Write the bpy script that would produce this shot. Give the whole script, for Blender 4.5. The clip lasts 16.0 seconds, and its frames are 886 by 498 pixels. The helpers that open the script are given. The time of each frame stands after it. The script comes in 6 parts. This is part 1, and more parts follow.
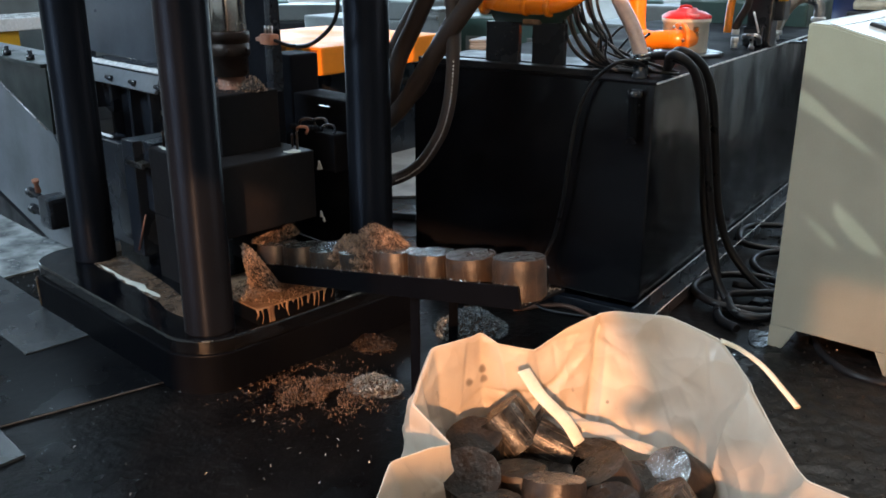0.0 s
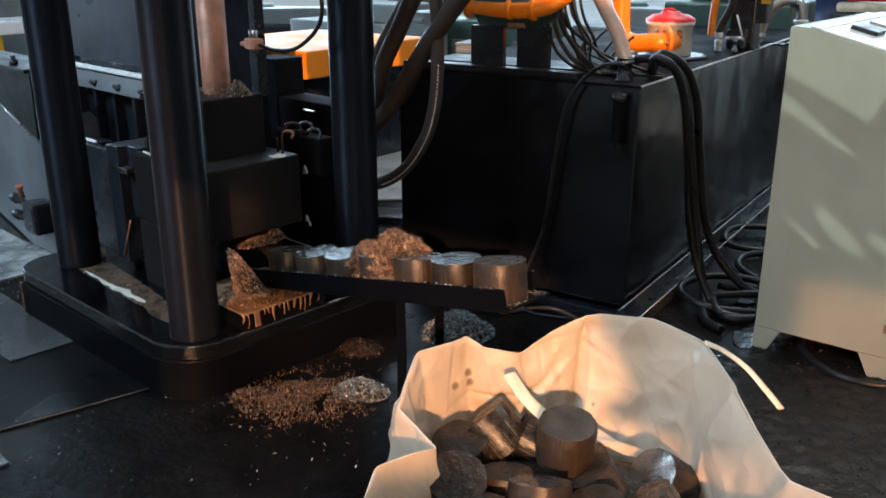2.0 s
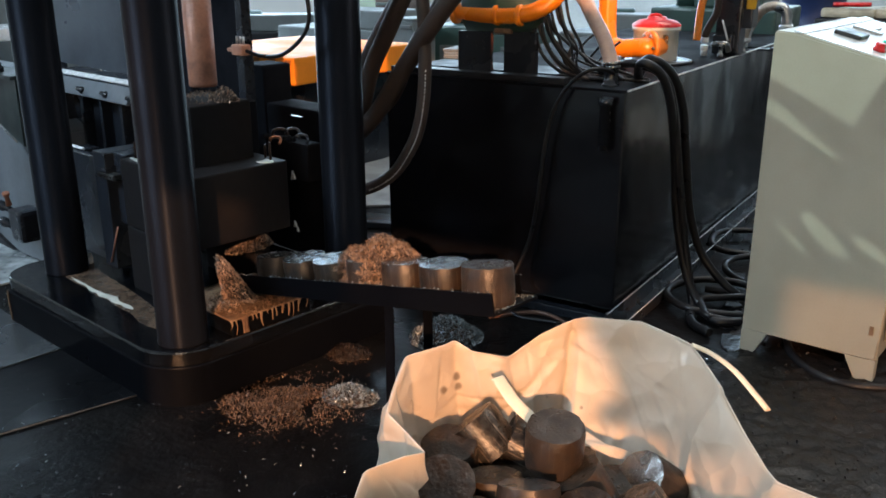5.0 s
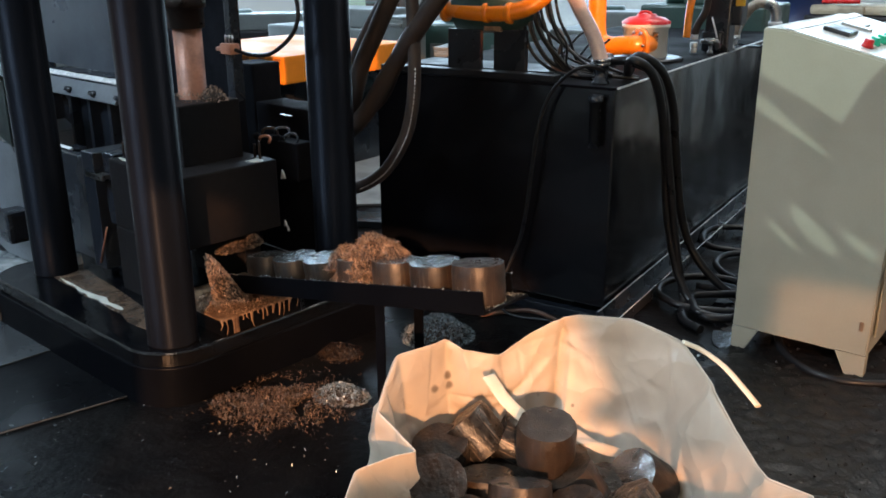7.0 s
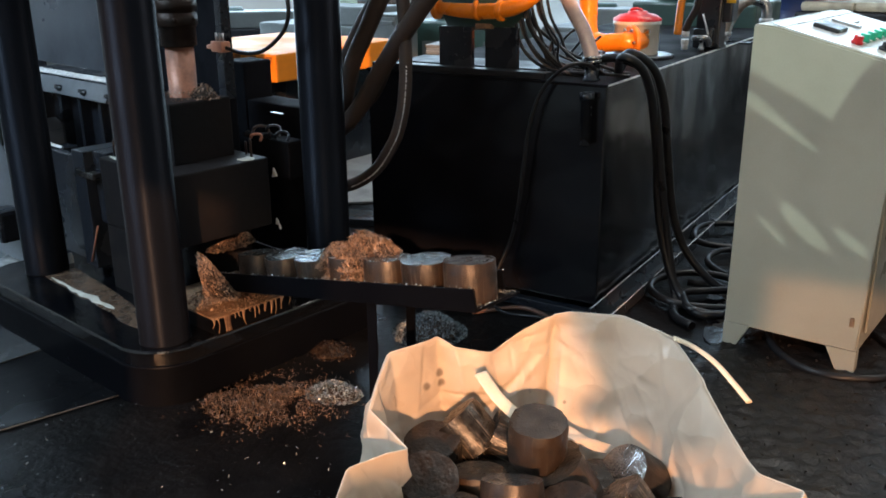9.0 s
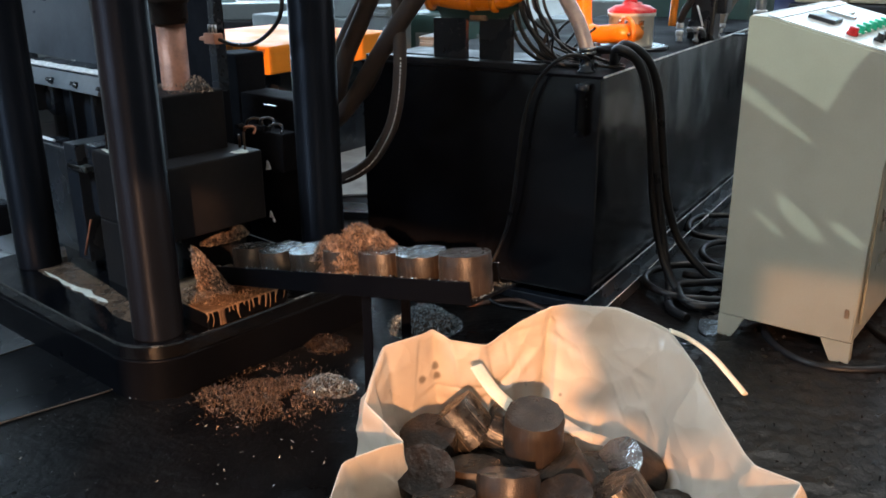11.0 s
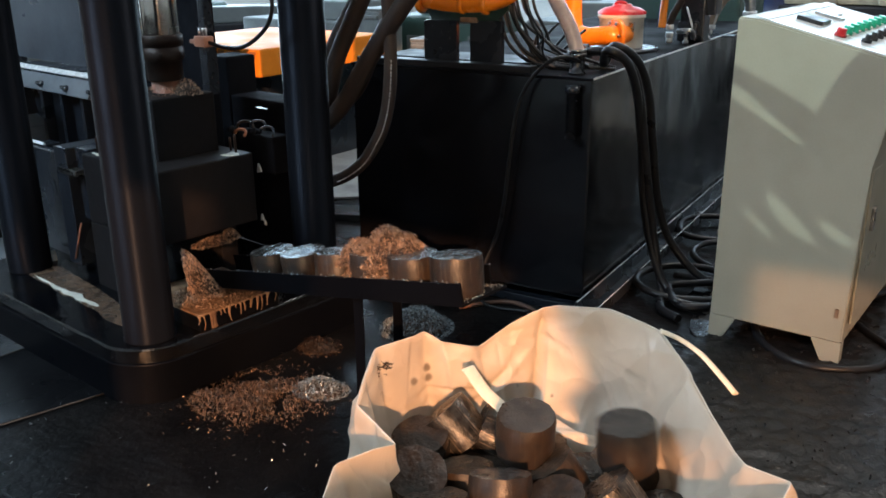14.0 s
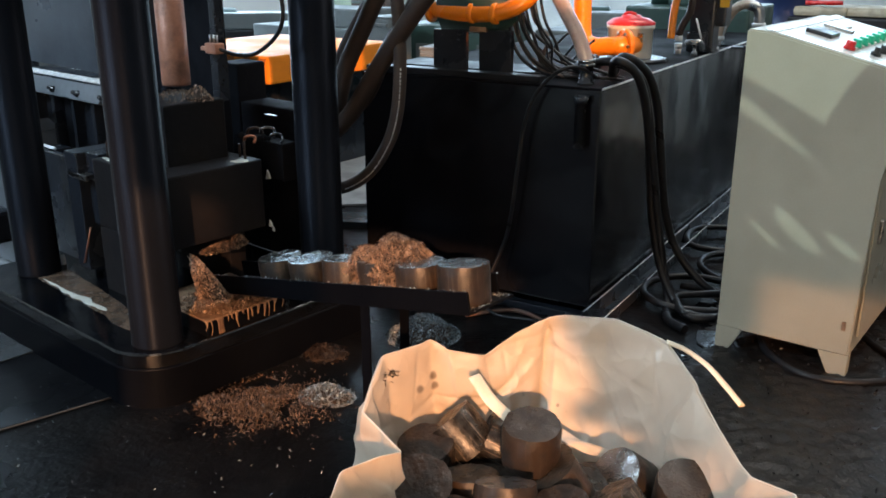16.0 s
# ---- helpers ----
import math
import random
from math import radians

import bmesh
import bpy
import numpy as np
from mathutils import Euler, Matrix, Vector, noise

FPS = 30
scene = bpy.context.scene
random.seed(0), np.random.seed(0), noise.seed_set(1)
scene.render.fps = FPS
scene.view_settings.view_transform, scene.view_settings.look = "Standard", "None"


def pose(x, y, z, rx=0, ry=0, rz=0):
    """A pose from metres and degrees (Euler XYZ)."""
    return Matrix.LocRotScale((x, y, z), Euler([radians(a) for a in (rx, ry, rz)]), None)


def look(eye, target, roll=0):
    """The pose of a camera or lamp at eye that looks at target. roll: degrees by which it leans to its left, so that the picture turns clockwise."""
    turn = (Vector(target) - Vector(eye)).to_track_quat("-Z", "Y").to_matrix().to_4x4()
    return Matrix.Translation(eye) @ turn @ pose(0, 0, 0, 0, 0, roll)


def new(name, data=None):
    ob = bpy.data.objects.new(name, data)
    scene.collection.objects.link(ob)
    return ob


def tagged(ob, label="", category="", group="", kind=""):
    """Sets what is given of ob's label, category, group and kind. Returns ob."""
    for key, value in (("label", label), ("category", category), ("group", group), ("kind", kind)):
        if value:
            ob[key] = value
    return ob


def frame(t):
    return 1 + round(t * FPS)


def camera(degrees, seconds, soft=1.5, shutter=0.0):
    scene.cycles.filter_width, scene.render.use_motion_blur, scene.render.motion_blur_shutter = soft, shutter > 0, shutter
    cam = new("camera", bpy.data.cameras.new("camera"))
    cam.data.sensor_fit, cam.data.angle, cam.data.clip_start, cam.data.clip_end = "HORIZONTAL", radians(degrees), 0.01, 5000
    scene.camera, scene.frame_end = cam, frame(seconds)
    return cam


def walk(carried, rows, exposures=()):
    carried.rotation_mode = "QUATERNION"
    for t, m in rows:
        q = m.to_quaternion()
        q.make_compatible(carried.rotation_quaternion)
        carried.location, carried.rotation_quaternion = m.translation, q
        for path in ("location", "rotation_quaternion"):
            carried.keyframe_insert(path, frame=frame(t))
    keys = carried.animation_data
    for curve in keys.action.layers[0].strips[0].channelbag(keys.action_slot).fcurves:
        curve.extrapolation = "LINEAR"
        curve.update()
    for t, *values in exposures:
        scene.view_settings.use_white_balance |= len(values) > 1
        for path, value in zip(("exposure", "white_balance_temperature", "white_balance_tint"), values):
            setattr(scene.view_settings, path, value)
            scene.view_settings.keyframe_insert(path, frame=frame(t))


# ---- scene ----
cam = camera(53.4, 16.0, soft=1.7, shutter=0.5)

PATH = [
    (0, pose(0.0000, 0.0000, 1.5000, 71.125, 0.000, 34.400)),
    (0.5, pose(0.0034, 0.0061, 1.5016, 71.114, 0.203, 34.285)),
    (1, pose(0.0006, 0.0037, 1.5022, 71.298, 0.225, 33.959)),
    (1.5, pose(0.0050, -0.0003, 1.5001, 71.446, 0.093, 33.805)),
    (2, pose(0.0093, 0.0030, 1.5053, 71.290, 0.096, 33.569)),
    (2.5, pose(0.0113, 0.0052, 1.5030, 71.269, 0.190, 33.259)),
    (3, pose(0.0140, 0.0052, 1.5019, 71.398, 0.404, 33.101)),
    (3.5, pose(0.0151, 0.0010, 1.5017, 71.548, 0.338, 32.981)),
    (4, pose(0.0179, -0.0035, 1.5037, 71.684, 0.249, 32.978)),
    (6.5, pose(0.0157, 0.0090, 1.4979, 71.635, 0.226, 32.408)),
    (7, pose(0.0188, 0.0084, 1.4996, 71.593, 0.343, 32.240)),
    (7.5, pose(0.0187, 0.0086, 1.5026, 71.603, 0.504, 31.943)),
    (8, pose(0.0209, 0.0164, 1.5025, 71.607, 0.558, 31.743)),
    (8.5, pose(0.0252, 0.0117, 1.4973, 71.672, 0.391, 31.756)),
    (9, pose(0.0242, 0.0109, 1.4992, 71.439, 0.425, 31.764)),
    (11.5, pose(0.0140, 0.0208, 1.4950, 70.910, 0.505, 31.140)),
    (12, pose(0.0135, 0.0246, 1.4903, 70.874, 0.592, 31.001)),
    (12.5, pose(0.0204, 0.0196, 1.4988, 70.830, 0.516, 31.020)),
    (13, pose(0.0198, 0.0099, 1.4957, 71.101, 0.361, 31.033)),
    (13.5, pose(0.0208, 0.0211, 1.5025, 71.016, 0.492, 31.049)),
    (14, pose(0.0203, 0.0159, 1.4968, 71.084, 0.542, 30.775)),
    (14.5, pose(0.0257, 0.0150, 1.4985, 71.242, 0.467, 30.860)),
    (15, pose(0.0213, 0.0056, 1.5008, 71.376, 0.156, 31.017)),
    (15.5, pose(0.0164, 0.0106, 1.5010, 71.452, 0.071, 31.227)),
    (16, pose(0.0214, 0.0083, 1.5019, 71.577, 0.086, 31.374)),
]
walk(cam, PATH, exposures=[(0, 0.1), (16, 0.1)])

# ---- light ----
SUN_FROM = Vector((0.57, -0.95, 0.36))          # low evening sun through the gate behind the viewer
world = bpy.data.worlds.new("world")
scene.world = world
world.use_nodes = True
wn = world.node_tree.nodes
sky = wn.new("ShaderNodeTexSky")
sky.sky_type, sky.sun_disc = "NISHITA", False
sky.sun_elevation = math.atan2(SUN_FROM.z, SUN_FROM.xy.length)
sky.sun_rotation = math.atan2(SUN_FROM.x, SUN_FROM.y)
wn["Background"].inputs["Strength"].default_value = 0.15
world.node_tree.links.new(sky.outputs["Color"], wn["Background"].inputs["Color"])

sun_data = bpy.data.lights.new("sun", "SUN")
sun_data.energy, sun_data.angle, sun_data.color = 6.0, radians(0.5), (1.0, 0.49, 0.235)
sun = new("sun", sun_data)
sun.matrix_world = look(SUN_FROM * 10, (0, 0, 0))


def window_light(name, eye, target, sx, sy, watts, colour):
    d = bpy.data.lights.new(name, "AREA")
    d.shape, d.size, d.size_y, d.energy, d.color = "RECTANGLE", sx, sy, watts, colour
    ob = new(name, d)
    ob.matrix_world = look(eye, target)
    return ob


COOL = (0.58, 0.80, 1.0)
window_light("daylight_west_door", (-9.7, 7.6, 1.6), (-2.0, 5.8, 1.1), 9.2, 3.0, 700, COOL)
window_light("daylight_west_clerestory", (-9.7, 8.2, 5.35), (-3.0, 3.5, 0.6), 5.6, 1.6, 420, COOL)
window_light("daylight_north_window", (-4.6, 13.3, 3.6), (-3.6, 4.0, 1.2), 9.6, 3.4, 430, COOL)
# warm fill set at the gate, added to lift the bag's shaded wall
window_light("south_gate_fill", (2.7, -5.1, 2.6), (-1.0, 3.0, 0.8), 3.2, 4.6, 150, (1.0, 0.72, 0.50))
# unseen fill under the closed roof, added to brighten the left side
window_light("roof_fill_west", (-5.4, -2.2, 6.35), (-4.2, 2.0, 0.5), 3.0, 3.0, 1050, (0.66, 0.84, 1.0))
# small unseen lamp, added only to throw pale streaks on the cabinet
window_light("cabinet_streak_lamp", (-1.0, -5.6, 8.1), (-0.4, 3.35, 0.9), 0.004, 0.004, 720, (0.80, 1.0, 0.90))
window_light("skylight_roof", (0.2, 5.6, 6.0), (0.2, 5.2, 0.0), 4.5, 2.0, 240, (1.0, 0.96, 0.90))

# ---- materials ----


def make_mat(name, col, rough=0.5, metal=0.0, var=0.25, scale=6.0, bump=0.15, fine=60.0, coat=0.0,
             col2=None, mix=(0.45, 0.65), rough_var=0.15, spec=0.5, random_tint=0.0):
    """Painted, oily or bare surface: two scales of tone, gloss and relief."""
    m = bpy.data.materials.new(name)
    m.use_nodes = True
    nt = m.node_tree
    n, l = nt.nodes, nt.links
    b = n["Principled BSDF"]
    tc = n.new("ShaderNodeTexCoord")
    big = n.new("ShaderNodeTexNoise")
    big.inputs["Scale"].default_value, big.inputs["Detail"].default_value = scale, 5.0
    small = n.new("ShaderNodeTexNoise")
    small.inputs["Scale"].default_value, small.inputs["Detail"].default_value = fine, 4.0
    l.new(tc.outputs["Object"], big.inputs["Vector"])
    l.new(tc.outputs["Object"], small.inputs["Vector"])
    ramp = n.new("ShaderNodeValToRGB")
    c2 = col2 or tuple(c * (1 - var) for c in col)
    ramp.color_ramp.elements[0].position, ramp.color_ramp.elements[1].position = mix
    ramp.color_ramp.elements[0].color, ramp.color_ramp.elements[1].color = (*col, 1), (*c2, 1)
    l.new(big.outputs["Fac"], ramp.inputs["Fac"])
    grain = n.new("ShaderNodeMixRGB")
    grain.blend_type = "MULTIPLY"
    grain.inputs["Fac"].default_value = var
    l.new(ramp.outputs["Color"], grain.inputs["Color1"])
    l.new(small.outputs["Fac"], grain.inputs["Color2"])
    out = grain.outputs["Color"]
    if random_tint:
        info = n.new("ShaderNodeObjectInfo")
        hsv = n.new("ShaderNodeHueSaturation")
        mr = n.new("ShaderNodeMapRange")
        mr.inputs["To Min"].default_value, mr.inputs["To Max"].default_value = 1 - random_tint, 1 + random_tint
        l.new(info.outputs["Random"], mr.inputs["Value"])
        l.new(mr.outputs["Result"], hsv.inputs["Value"])
        l.new(out, hsv.inputs["Color"])
        out = hsv.outputs["Color"]
    l.new(out, b.inputs["Base Color"])
    mr = n.new("ShaderNodeMapRange")
    mr.inputs["From Min"].default_value, mr.inputs["From Max"].default_value = 0.3, 0.7
    mr.inputs["To Min"].default_value = max(0.03, rough - rough_var)
    mr.inputs["To Max"].default_value = min(1.0, rough + rough_var)
    l.new(big.outputs["Fac"], mr.inputs["Value"])
    l.new(mr.outputs["Result"], b.inputs["Roughness"])
    b.inputs["Metallic"].default_value = metal
    b.inputs["Specular IOR Level"].default_value = spec
    b.inputs["Coat Weight"].default_value = coat
    b.inputs["Coat Roughness"].default_value = 0.12
    if bump:
        bp = n.new("ShaderNodeBump")
        bp.inputs["Strength"].default_value, bp.inputs["Distance"].default_value = bump, 0.004
        l.new(small.outputs["Fac"], bp.inputs["Height"])
        l.new(bp.outputs["Normal"], b.inputs["Normal"])
    return m


def brushed(m, amount):
    """Turned steel: highlights drawn out along the axis."""
    nt = m.node_tree
    b = nt.nodes["Principled BSDF"]
    tg = nt.nodes.new("ShaderNodeTangent")
    tg.direction_type, tg.axis = "RADIAL", "Z"
    nt.links.new(tg.outputs["Tangent"], b.inputs["Tangent"])
    b.inputs["Anisotropic"].default_value, b.inputs["Anisotropic Rotation"].default_value = amount, 0.25


BLACK = make_mat("black_machine_paint", (0.0150, 0.0185, 0.0255), 0.27, 0, 0.4, 4, 0.12, 60, col2=(0.020, 0.023, 0.030), spec=0.5)
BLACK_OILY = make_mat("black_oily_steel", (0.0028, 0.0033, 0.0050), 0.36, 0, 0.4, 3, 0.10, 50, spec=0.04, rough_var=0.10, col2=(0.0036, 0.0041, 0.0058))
OIL_FILM = make_mat("oil_flooded_steel", (0.0032, 0.0038, 0.0055), 0.13, 0, 0.5, 7, 0.5, 24, spec=0.6, rough_var=0.10, col2=(0.0070, 0.0065, 0.0065))
# the pale haze over the die is put into this lighter black
DIE = make_mat("hazed_black_die_paint", (0.0095, 0.0090, 0.0110), 0.55, 0, 0.5, 3, 0.25, 40, spec=0.15, rough_var=0.15, col2=(0.0150, 0.0125, 0.0125))
COLUMN = make_mat("dark_oiled_column", (0.0100, 0.0115, 0.0155), 0.42, 0.40, 0.4, 3, 0.03, 120, rough_var=0.05, col2=(0.0080, 0.0092, 0.0125), spec=0.05)
COLUMN.node_tree.nodes["Principled BSDF"].inputs["Specular Tint"].default_value = (0.08, 0.09, 0.11, 1)
brushed(COLUMN, 0.8)
def wavy(m, scale, distance):
    """Slow dents in sheet steel, below the fine relief."""
    nt = m.node_tree
    b = nt.nodes["Principled BSDF"]
    tc = nt.nodes.new("ShaderNodeTexCoord")
    wave = nt.nodes.new("ShaderNodeTexNoise")
    wave.inputs["Scale"].default_value, wave.inputs["Detail"].default_value = scale, 1.5
    bp = nt.nodes.new("ShaderNodeBump")
    bp.inputs["Strength"].default_value, bp.inputs["Distance"].default_value = 1.0, distance
    nt.links.new(tc.outputs["Object"], wave.inputs["Vector"])
    nt.links.new(wave.outputs["Fac"], bp.inputs["Height"])
    old = b.inputs["Normal"].links[0].from_node
    nt.links.new(bp.outputs["Normal"], old.inputs["Normal"])


TANK = make_mat("black_tank_paint", (0.0050, 0.0052, 0.0072), 0.19, 0, 0.2, 2.5, 0.04, 40, rough_var=0.08)
wavy(TANK, 2.6, 0.020)
CHROME = make_mat("chrome_rod", (0.62, 0.56, 0.5), 0.22, 1.0, 0.15, 5, 0.02, 200)
PUNCH = make_mat("chip_coated_punch", (0.42, 0.17, 0.10), 0.5, 0.15, 0.4, 12, 0.5, 90, col2=(0.22, 0.10, 0.065))
ORANGE = make_mat("orange_paint", (0.90, 0.25, 0.012), 0.28, 0, 0.12, 5, 0.05, 60, coat=0.4)
ORANGE_COVER = make_mat("orange_cover_paint", (0.85, 0.26, 0.02), 0.50, 0, 0.12, 3, 0.03, 40, coat=0.0, spec=0.14)
STRIPE = make_mat("dull_brown_stripe", (0.36, 0.13, 0.035), 0.6, 0, 0.2, 6, 0.05, 60, spec=0.1)
CREAM = make_mat("cream_cabinet_paint", (0.315, 0.300, 0.240), 0.42, 0, 0.12, 2.5, 0.04, 150, col2=(0.275, 0.26, 0.205))
CREAM_TOP = make_mat("pale_console_panel", (0.56, 0.57, 0.56), 0.3, 0, 0.06, 3, 0.02, 100)
WHITE_PAINT = make_mat("white_filter_paint", (0.62, 0.62, 0.58), 0.35, 0, 0.12, 8, 0.06, 80)
RED_LID = make_mat("red_lid_paint", (0.62, 0.03, 0.04), 0.35, 0, 0.15, 9, 0.06, 80)
RUBBER = make_mat("black_rubber_hose", (0.036, 0.028, 0.026), 0.5, 0, 0.3, 10, 0.25, 140, col2=(0.046, 0.034, 0.030), spec=0.25)
CABLE = make_mat("black_cable_sheath", (0.010, 0.010, 0.012), 0.4, 0, 0.3, 10, 0.1, 120, spec=0.3)
CLEAR_HOSE = make_mat("milky_suction_hose", (0.62, 0.46, 0.40), 0.25, 0, 0.2, 12, 0.3, 60, coat=0.5)
STEEL = make_mat("bare_steel", (0.42, 0.42, 0.42), 0.32, 1.0, 0.3, 14, 0.15, 90)
TANK_TOP = make_mat("black_tank_lid", (0.006, 0.006, 0.008), 0.7, 0, 0.35, 3, 0.25, 30, spec=0.04)
# near-white for white parts; on steel edges and bits it paints the glints
PALE_GLINT = make_mat("pale_paint_and_glints", (0.80, 0.83, 0.85), 0.28, 0.1, 0.3, 14, 0.15, 90)
HOPPER = make_mat("grey_hopper_paint", (0.060, 0.072, 0.092), 0.36, 0.0, 0.4, 2.2, 0.08, 40)
TROUGH = make_mat("grey_trough_paint", (0.135, 0.155, 0.180), 0.40, 0.0, 0.35, 1.6, 0.05, 40)
# the door's reflection in the wet tray is put into this pale colour
WET_SHEEN = make_mat("wet_steel_painted_sheen", (0.50, 0.54, 0.55), 0.2, 0.1, 0.3, 5, 0.2, 50, col2=(0.14, 0.16, 0.17), mix=(0.40, 0.58))
GREEN = make_mat("green_machine_paint", (0.03, 0.07, 0.06), 0.42, 0, 0.3, 5, 0.1, 60)
GREY_MACHINE = make_mat("grey_machine_paint", (0.13, 0.145, 0.145), 0.5, 0, 0.25, 3, 0.1, 60)
MATTE = make_mat("matte_black", (0.013, 0.0138, 0.0175), 0.5, 0, 0.3, 8, 0.2, 60, spec=0.3)
# daylight reflected by wet oil is put into this pale colour
PALE_OIL = make_mat("pale_oil_with_sheen", (0.85, 0.86, 0.78), 0.10, 0, 0.2, 12, 0.05, 60, coat=0.5)
YELLOW = make_mat("yellow_paint", (0.75, 0.42, 0.02), 0.4, 0, 0.15, 5, 0.05, 60)
BLUE = make_mat("blue_paint", (0.015, 0.03, 0.10), 0.4, 0, 0.15, 5, 0.05, 60)
TAN = make_mat("oily_chip_stain", (0.30, 0.19, 0.115), 0.45, 0, 0.5, 14, 0.6, 90, col2=(0.14, 0.08, 0.05))
CHIP = make_mat("steel_chips_brown", (0.26, 0.172, 0.118), 0.42, 0.25, 0.6, 60, 0.7, 140, col2=(0.085, 0.048, 0.032))
CHIP_GREY = make_mat("steel_chips_bright", (0.20, 0.245, 0.275), 0.28, 0.35, 0.4, 40, 0.1, 300, col2=(0.15, 0.15, 0.15))


def by_chip(m, low, high):
    """Each loose chip takes its own tone."""
    n, l = m.node_tree.nodes, m.node_tree.links
    b = n["Principled BSDF"]
    geo, mr, hsv = n.new("ShaderNodeNewGeometry"), n.new("ShaderNodeMapRange"), n.new("ShaderNodeHueSaturation")
    mr.inputs["To Min"].default_value, mr.inputs["To Max"].default_value = low, high
    old = b.inputs["Base Color"].links[0].from_socket
    l.new(geo.outputs["Random Per Island"], mr.inputs["Value"])
    l.new(mr.outputs["Result"], hsv.inputs["Value"])
    l.new(old, hsv.inputs["Color"])
    l.new(hsv.outputs["Color"], b.inputs["Base Color"])


# darker copy of CHIP; the weaker light on fallen chips is in its colour
CHIP_DIM = make_mat("dim_lit_brown_chips", (0.135, 0.088, 0.060), 0.40, 0.25, 0.6, 60, 0.7, 140, col2=(0.045, 0.026, 0.018))
by_chip(CHIP_DIM, 0.1, 2.6)
by_chip(CHIP, 0.3, 2.4)
by_chip(CHIP_GREY, 0.4, 2.0)
# heap cores, darker than the chips laid over them
HEART = make_mat("dark_chip_heart", (0.050, 0.034, 0.025), 0.6, 0.1, 0.6, 50, 1.0, 90, col2=(0.020, 0.013, 0.010), spec=0.2)
BRIQ = make_mat("pressed_chip_briquette", (0.048, 0.039, 0.033), 0.26, 0.55, 0.45, 22, 0.3, 200,
                col2=(0.026, 0.020, 0.016), random_tint=0.4)
BRIQ_TOP = make_mat("oily_briquette_face", (0.034, 0.024, 0.018), 0.34, 0.1, 0.5, 40, 0.45, 110, spec=0.26, rough_var=0.2,
                    col2=(0.012, 0.009, 0.007), random_tint=0.4)
# copy of BRIQ for sunlit briquettes, with the sun's brown in its colour
BRIQ_SUNLIT = make_mat("sunlit_briquette_side", (0.044, 0.029, 0.020), 0.42, 0.2, 0.45, 22, 0.3, 200, col2=(0.020, 0.015, 0.012), random_tint=0.3)
brushed(BRIQ_SUNLIT, 0.5)
BRIQ_WET = make_mat("wet_silver_briquette_face", (0.034, 0.025, 0.018), 0.36, 0.0, 0.35, 24, 0.6, 160, col2=(0.018, 0.014, 0.011), rough_var=0.15, spec=0.32)
BRIQ_SHINY = make_mat("rolled_silver_briquette_side", (0.085, 0.078, 0.070), 0.36, 0.7, 0.4, 30, 0.4, 160, col2=(0.022, 0.018, 0.015))
brushed(BRIQ_SHINY, 0.8)
PALE_FLOOR = make_mat("pale_worn_concrete", (0.34, 0.35, 0.35), 0.7, 0, 0.3, 3, 0.2, 30)
CONCRETE_WALL = make_mat("grey_hall_wall", (0.60, 0.60, 0.58), 0.8, 0, 0.2, 1.2, 0.2, 20)
PLASTIC_RED = make_mat("red_button", (0.6, 0.02, 0.02), 0.3, 0, 0.1, 20, 0.0)
PLASTIC_GREEN = make_mat("green_button", (0.02, 0.5, 0.28), 0.3, 0, 0.1, 20, 0.0)
PLASTIC_BLACK = make_mat("black_plastic", (0.02, 0.02, 0.02), 0.35, 0, 0.1, 20, 0.0)
GLASS_GREY = make_mat("grey_meter_face", (0.45, 0.46, 0.46), 0.15, 0, 0.1, 20, 0.0)


def floor_material():
    """Oil-soaked concrete: caked lumpy dirt, wet gloss in patches."""
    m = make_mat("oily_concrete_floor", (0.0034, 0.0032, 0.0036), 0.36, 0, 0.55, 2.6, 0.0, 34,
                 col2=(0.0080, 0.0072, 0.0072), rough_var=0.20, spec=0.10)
    n, l = m.node_tree.nodes, m.node_tree.links
    b = n["Principled BSDF"]
    tc = n.new("ShaderNodeTexCoord")
    lump = n.new("ShaderNodeTexNoise")
    lump.inputs["Scale"].default_value, lump.inputs["Detail"].default_value, lump.inputs["Roughness"].default_value = 17, 7, 0.62
    mask = n.new("ShaderNodeTexNoise")
    mask.inputs["Scale"].default_value, mask.inputs["Detail"].default_value = 0.9, 2
    rp = n.new("ShaderNodeMapRange")
    rp.inputs["From Min"].default_value, rp.inputs["From Max"].default_value = 0.42, 0.60
    rp.inputs["To Min"].default_value, rp.inputs["To Max"].default_value = 0.10, 0.55
    bp = n.new("ShaderNodeBump")
    bp.inputs["Distance"].default_value = 0.022
    l.new(tc.outputs["Object"], lump.inputs["Vector"])
    l.new(tc.outputs["Object"], mask.inputs["Vector"])
    l.new(mask.outputs["Fac"], rp.inputs["Value"])
    l.new(rp.outputs["Result"], bp.inputs["Strength"])
    l.new(lump.outputs["Fac"], bp.inputs["Height"])
    l.new(bp.outputs["Normal"], b.inputs["Normal"])
    return m


FLOOR = floor_material()


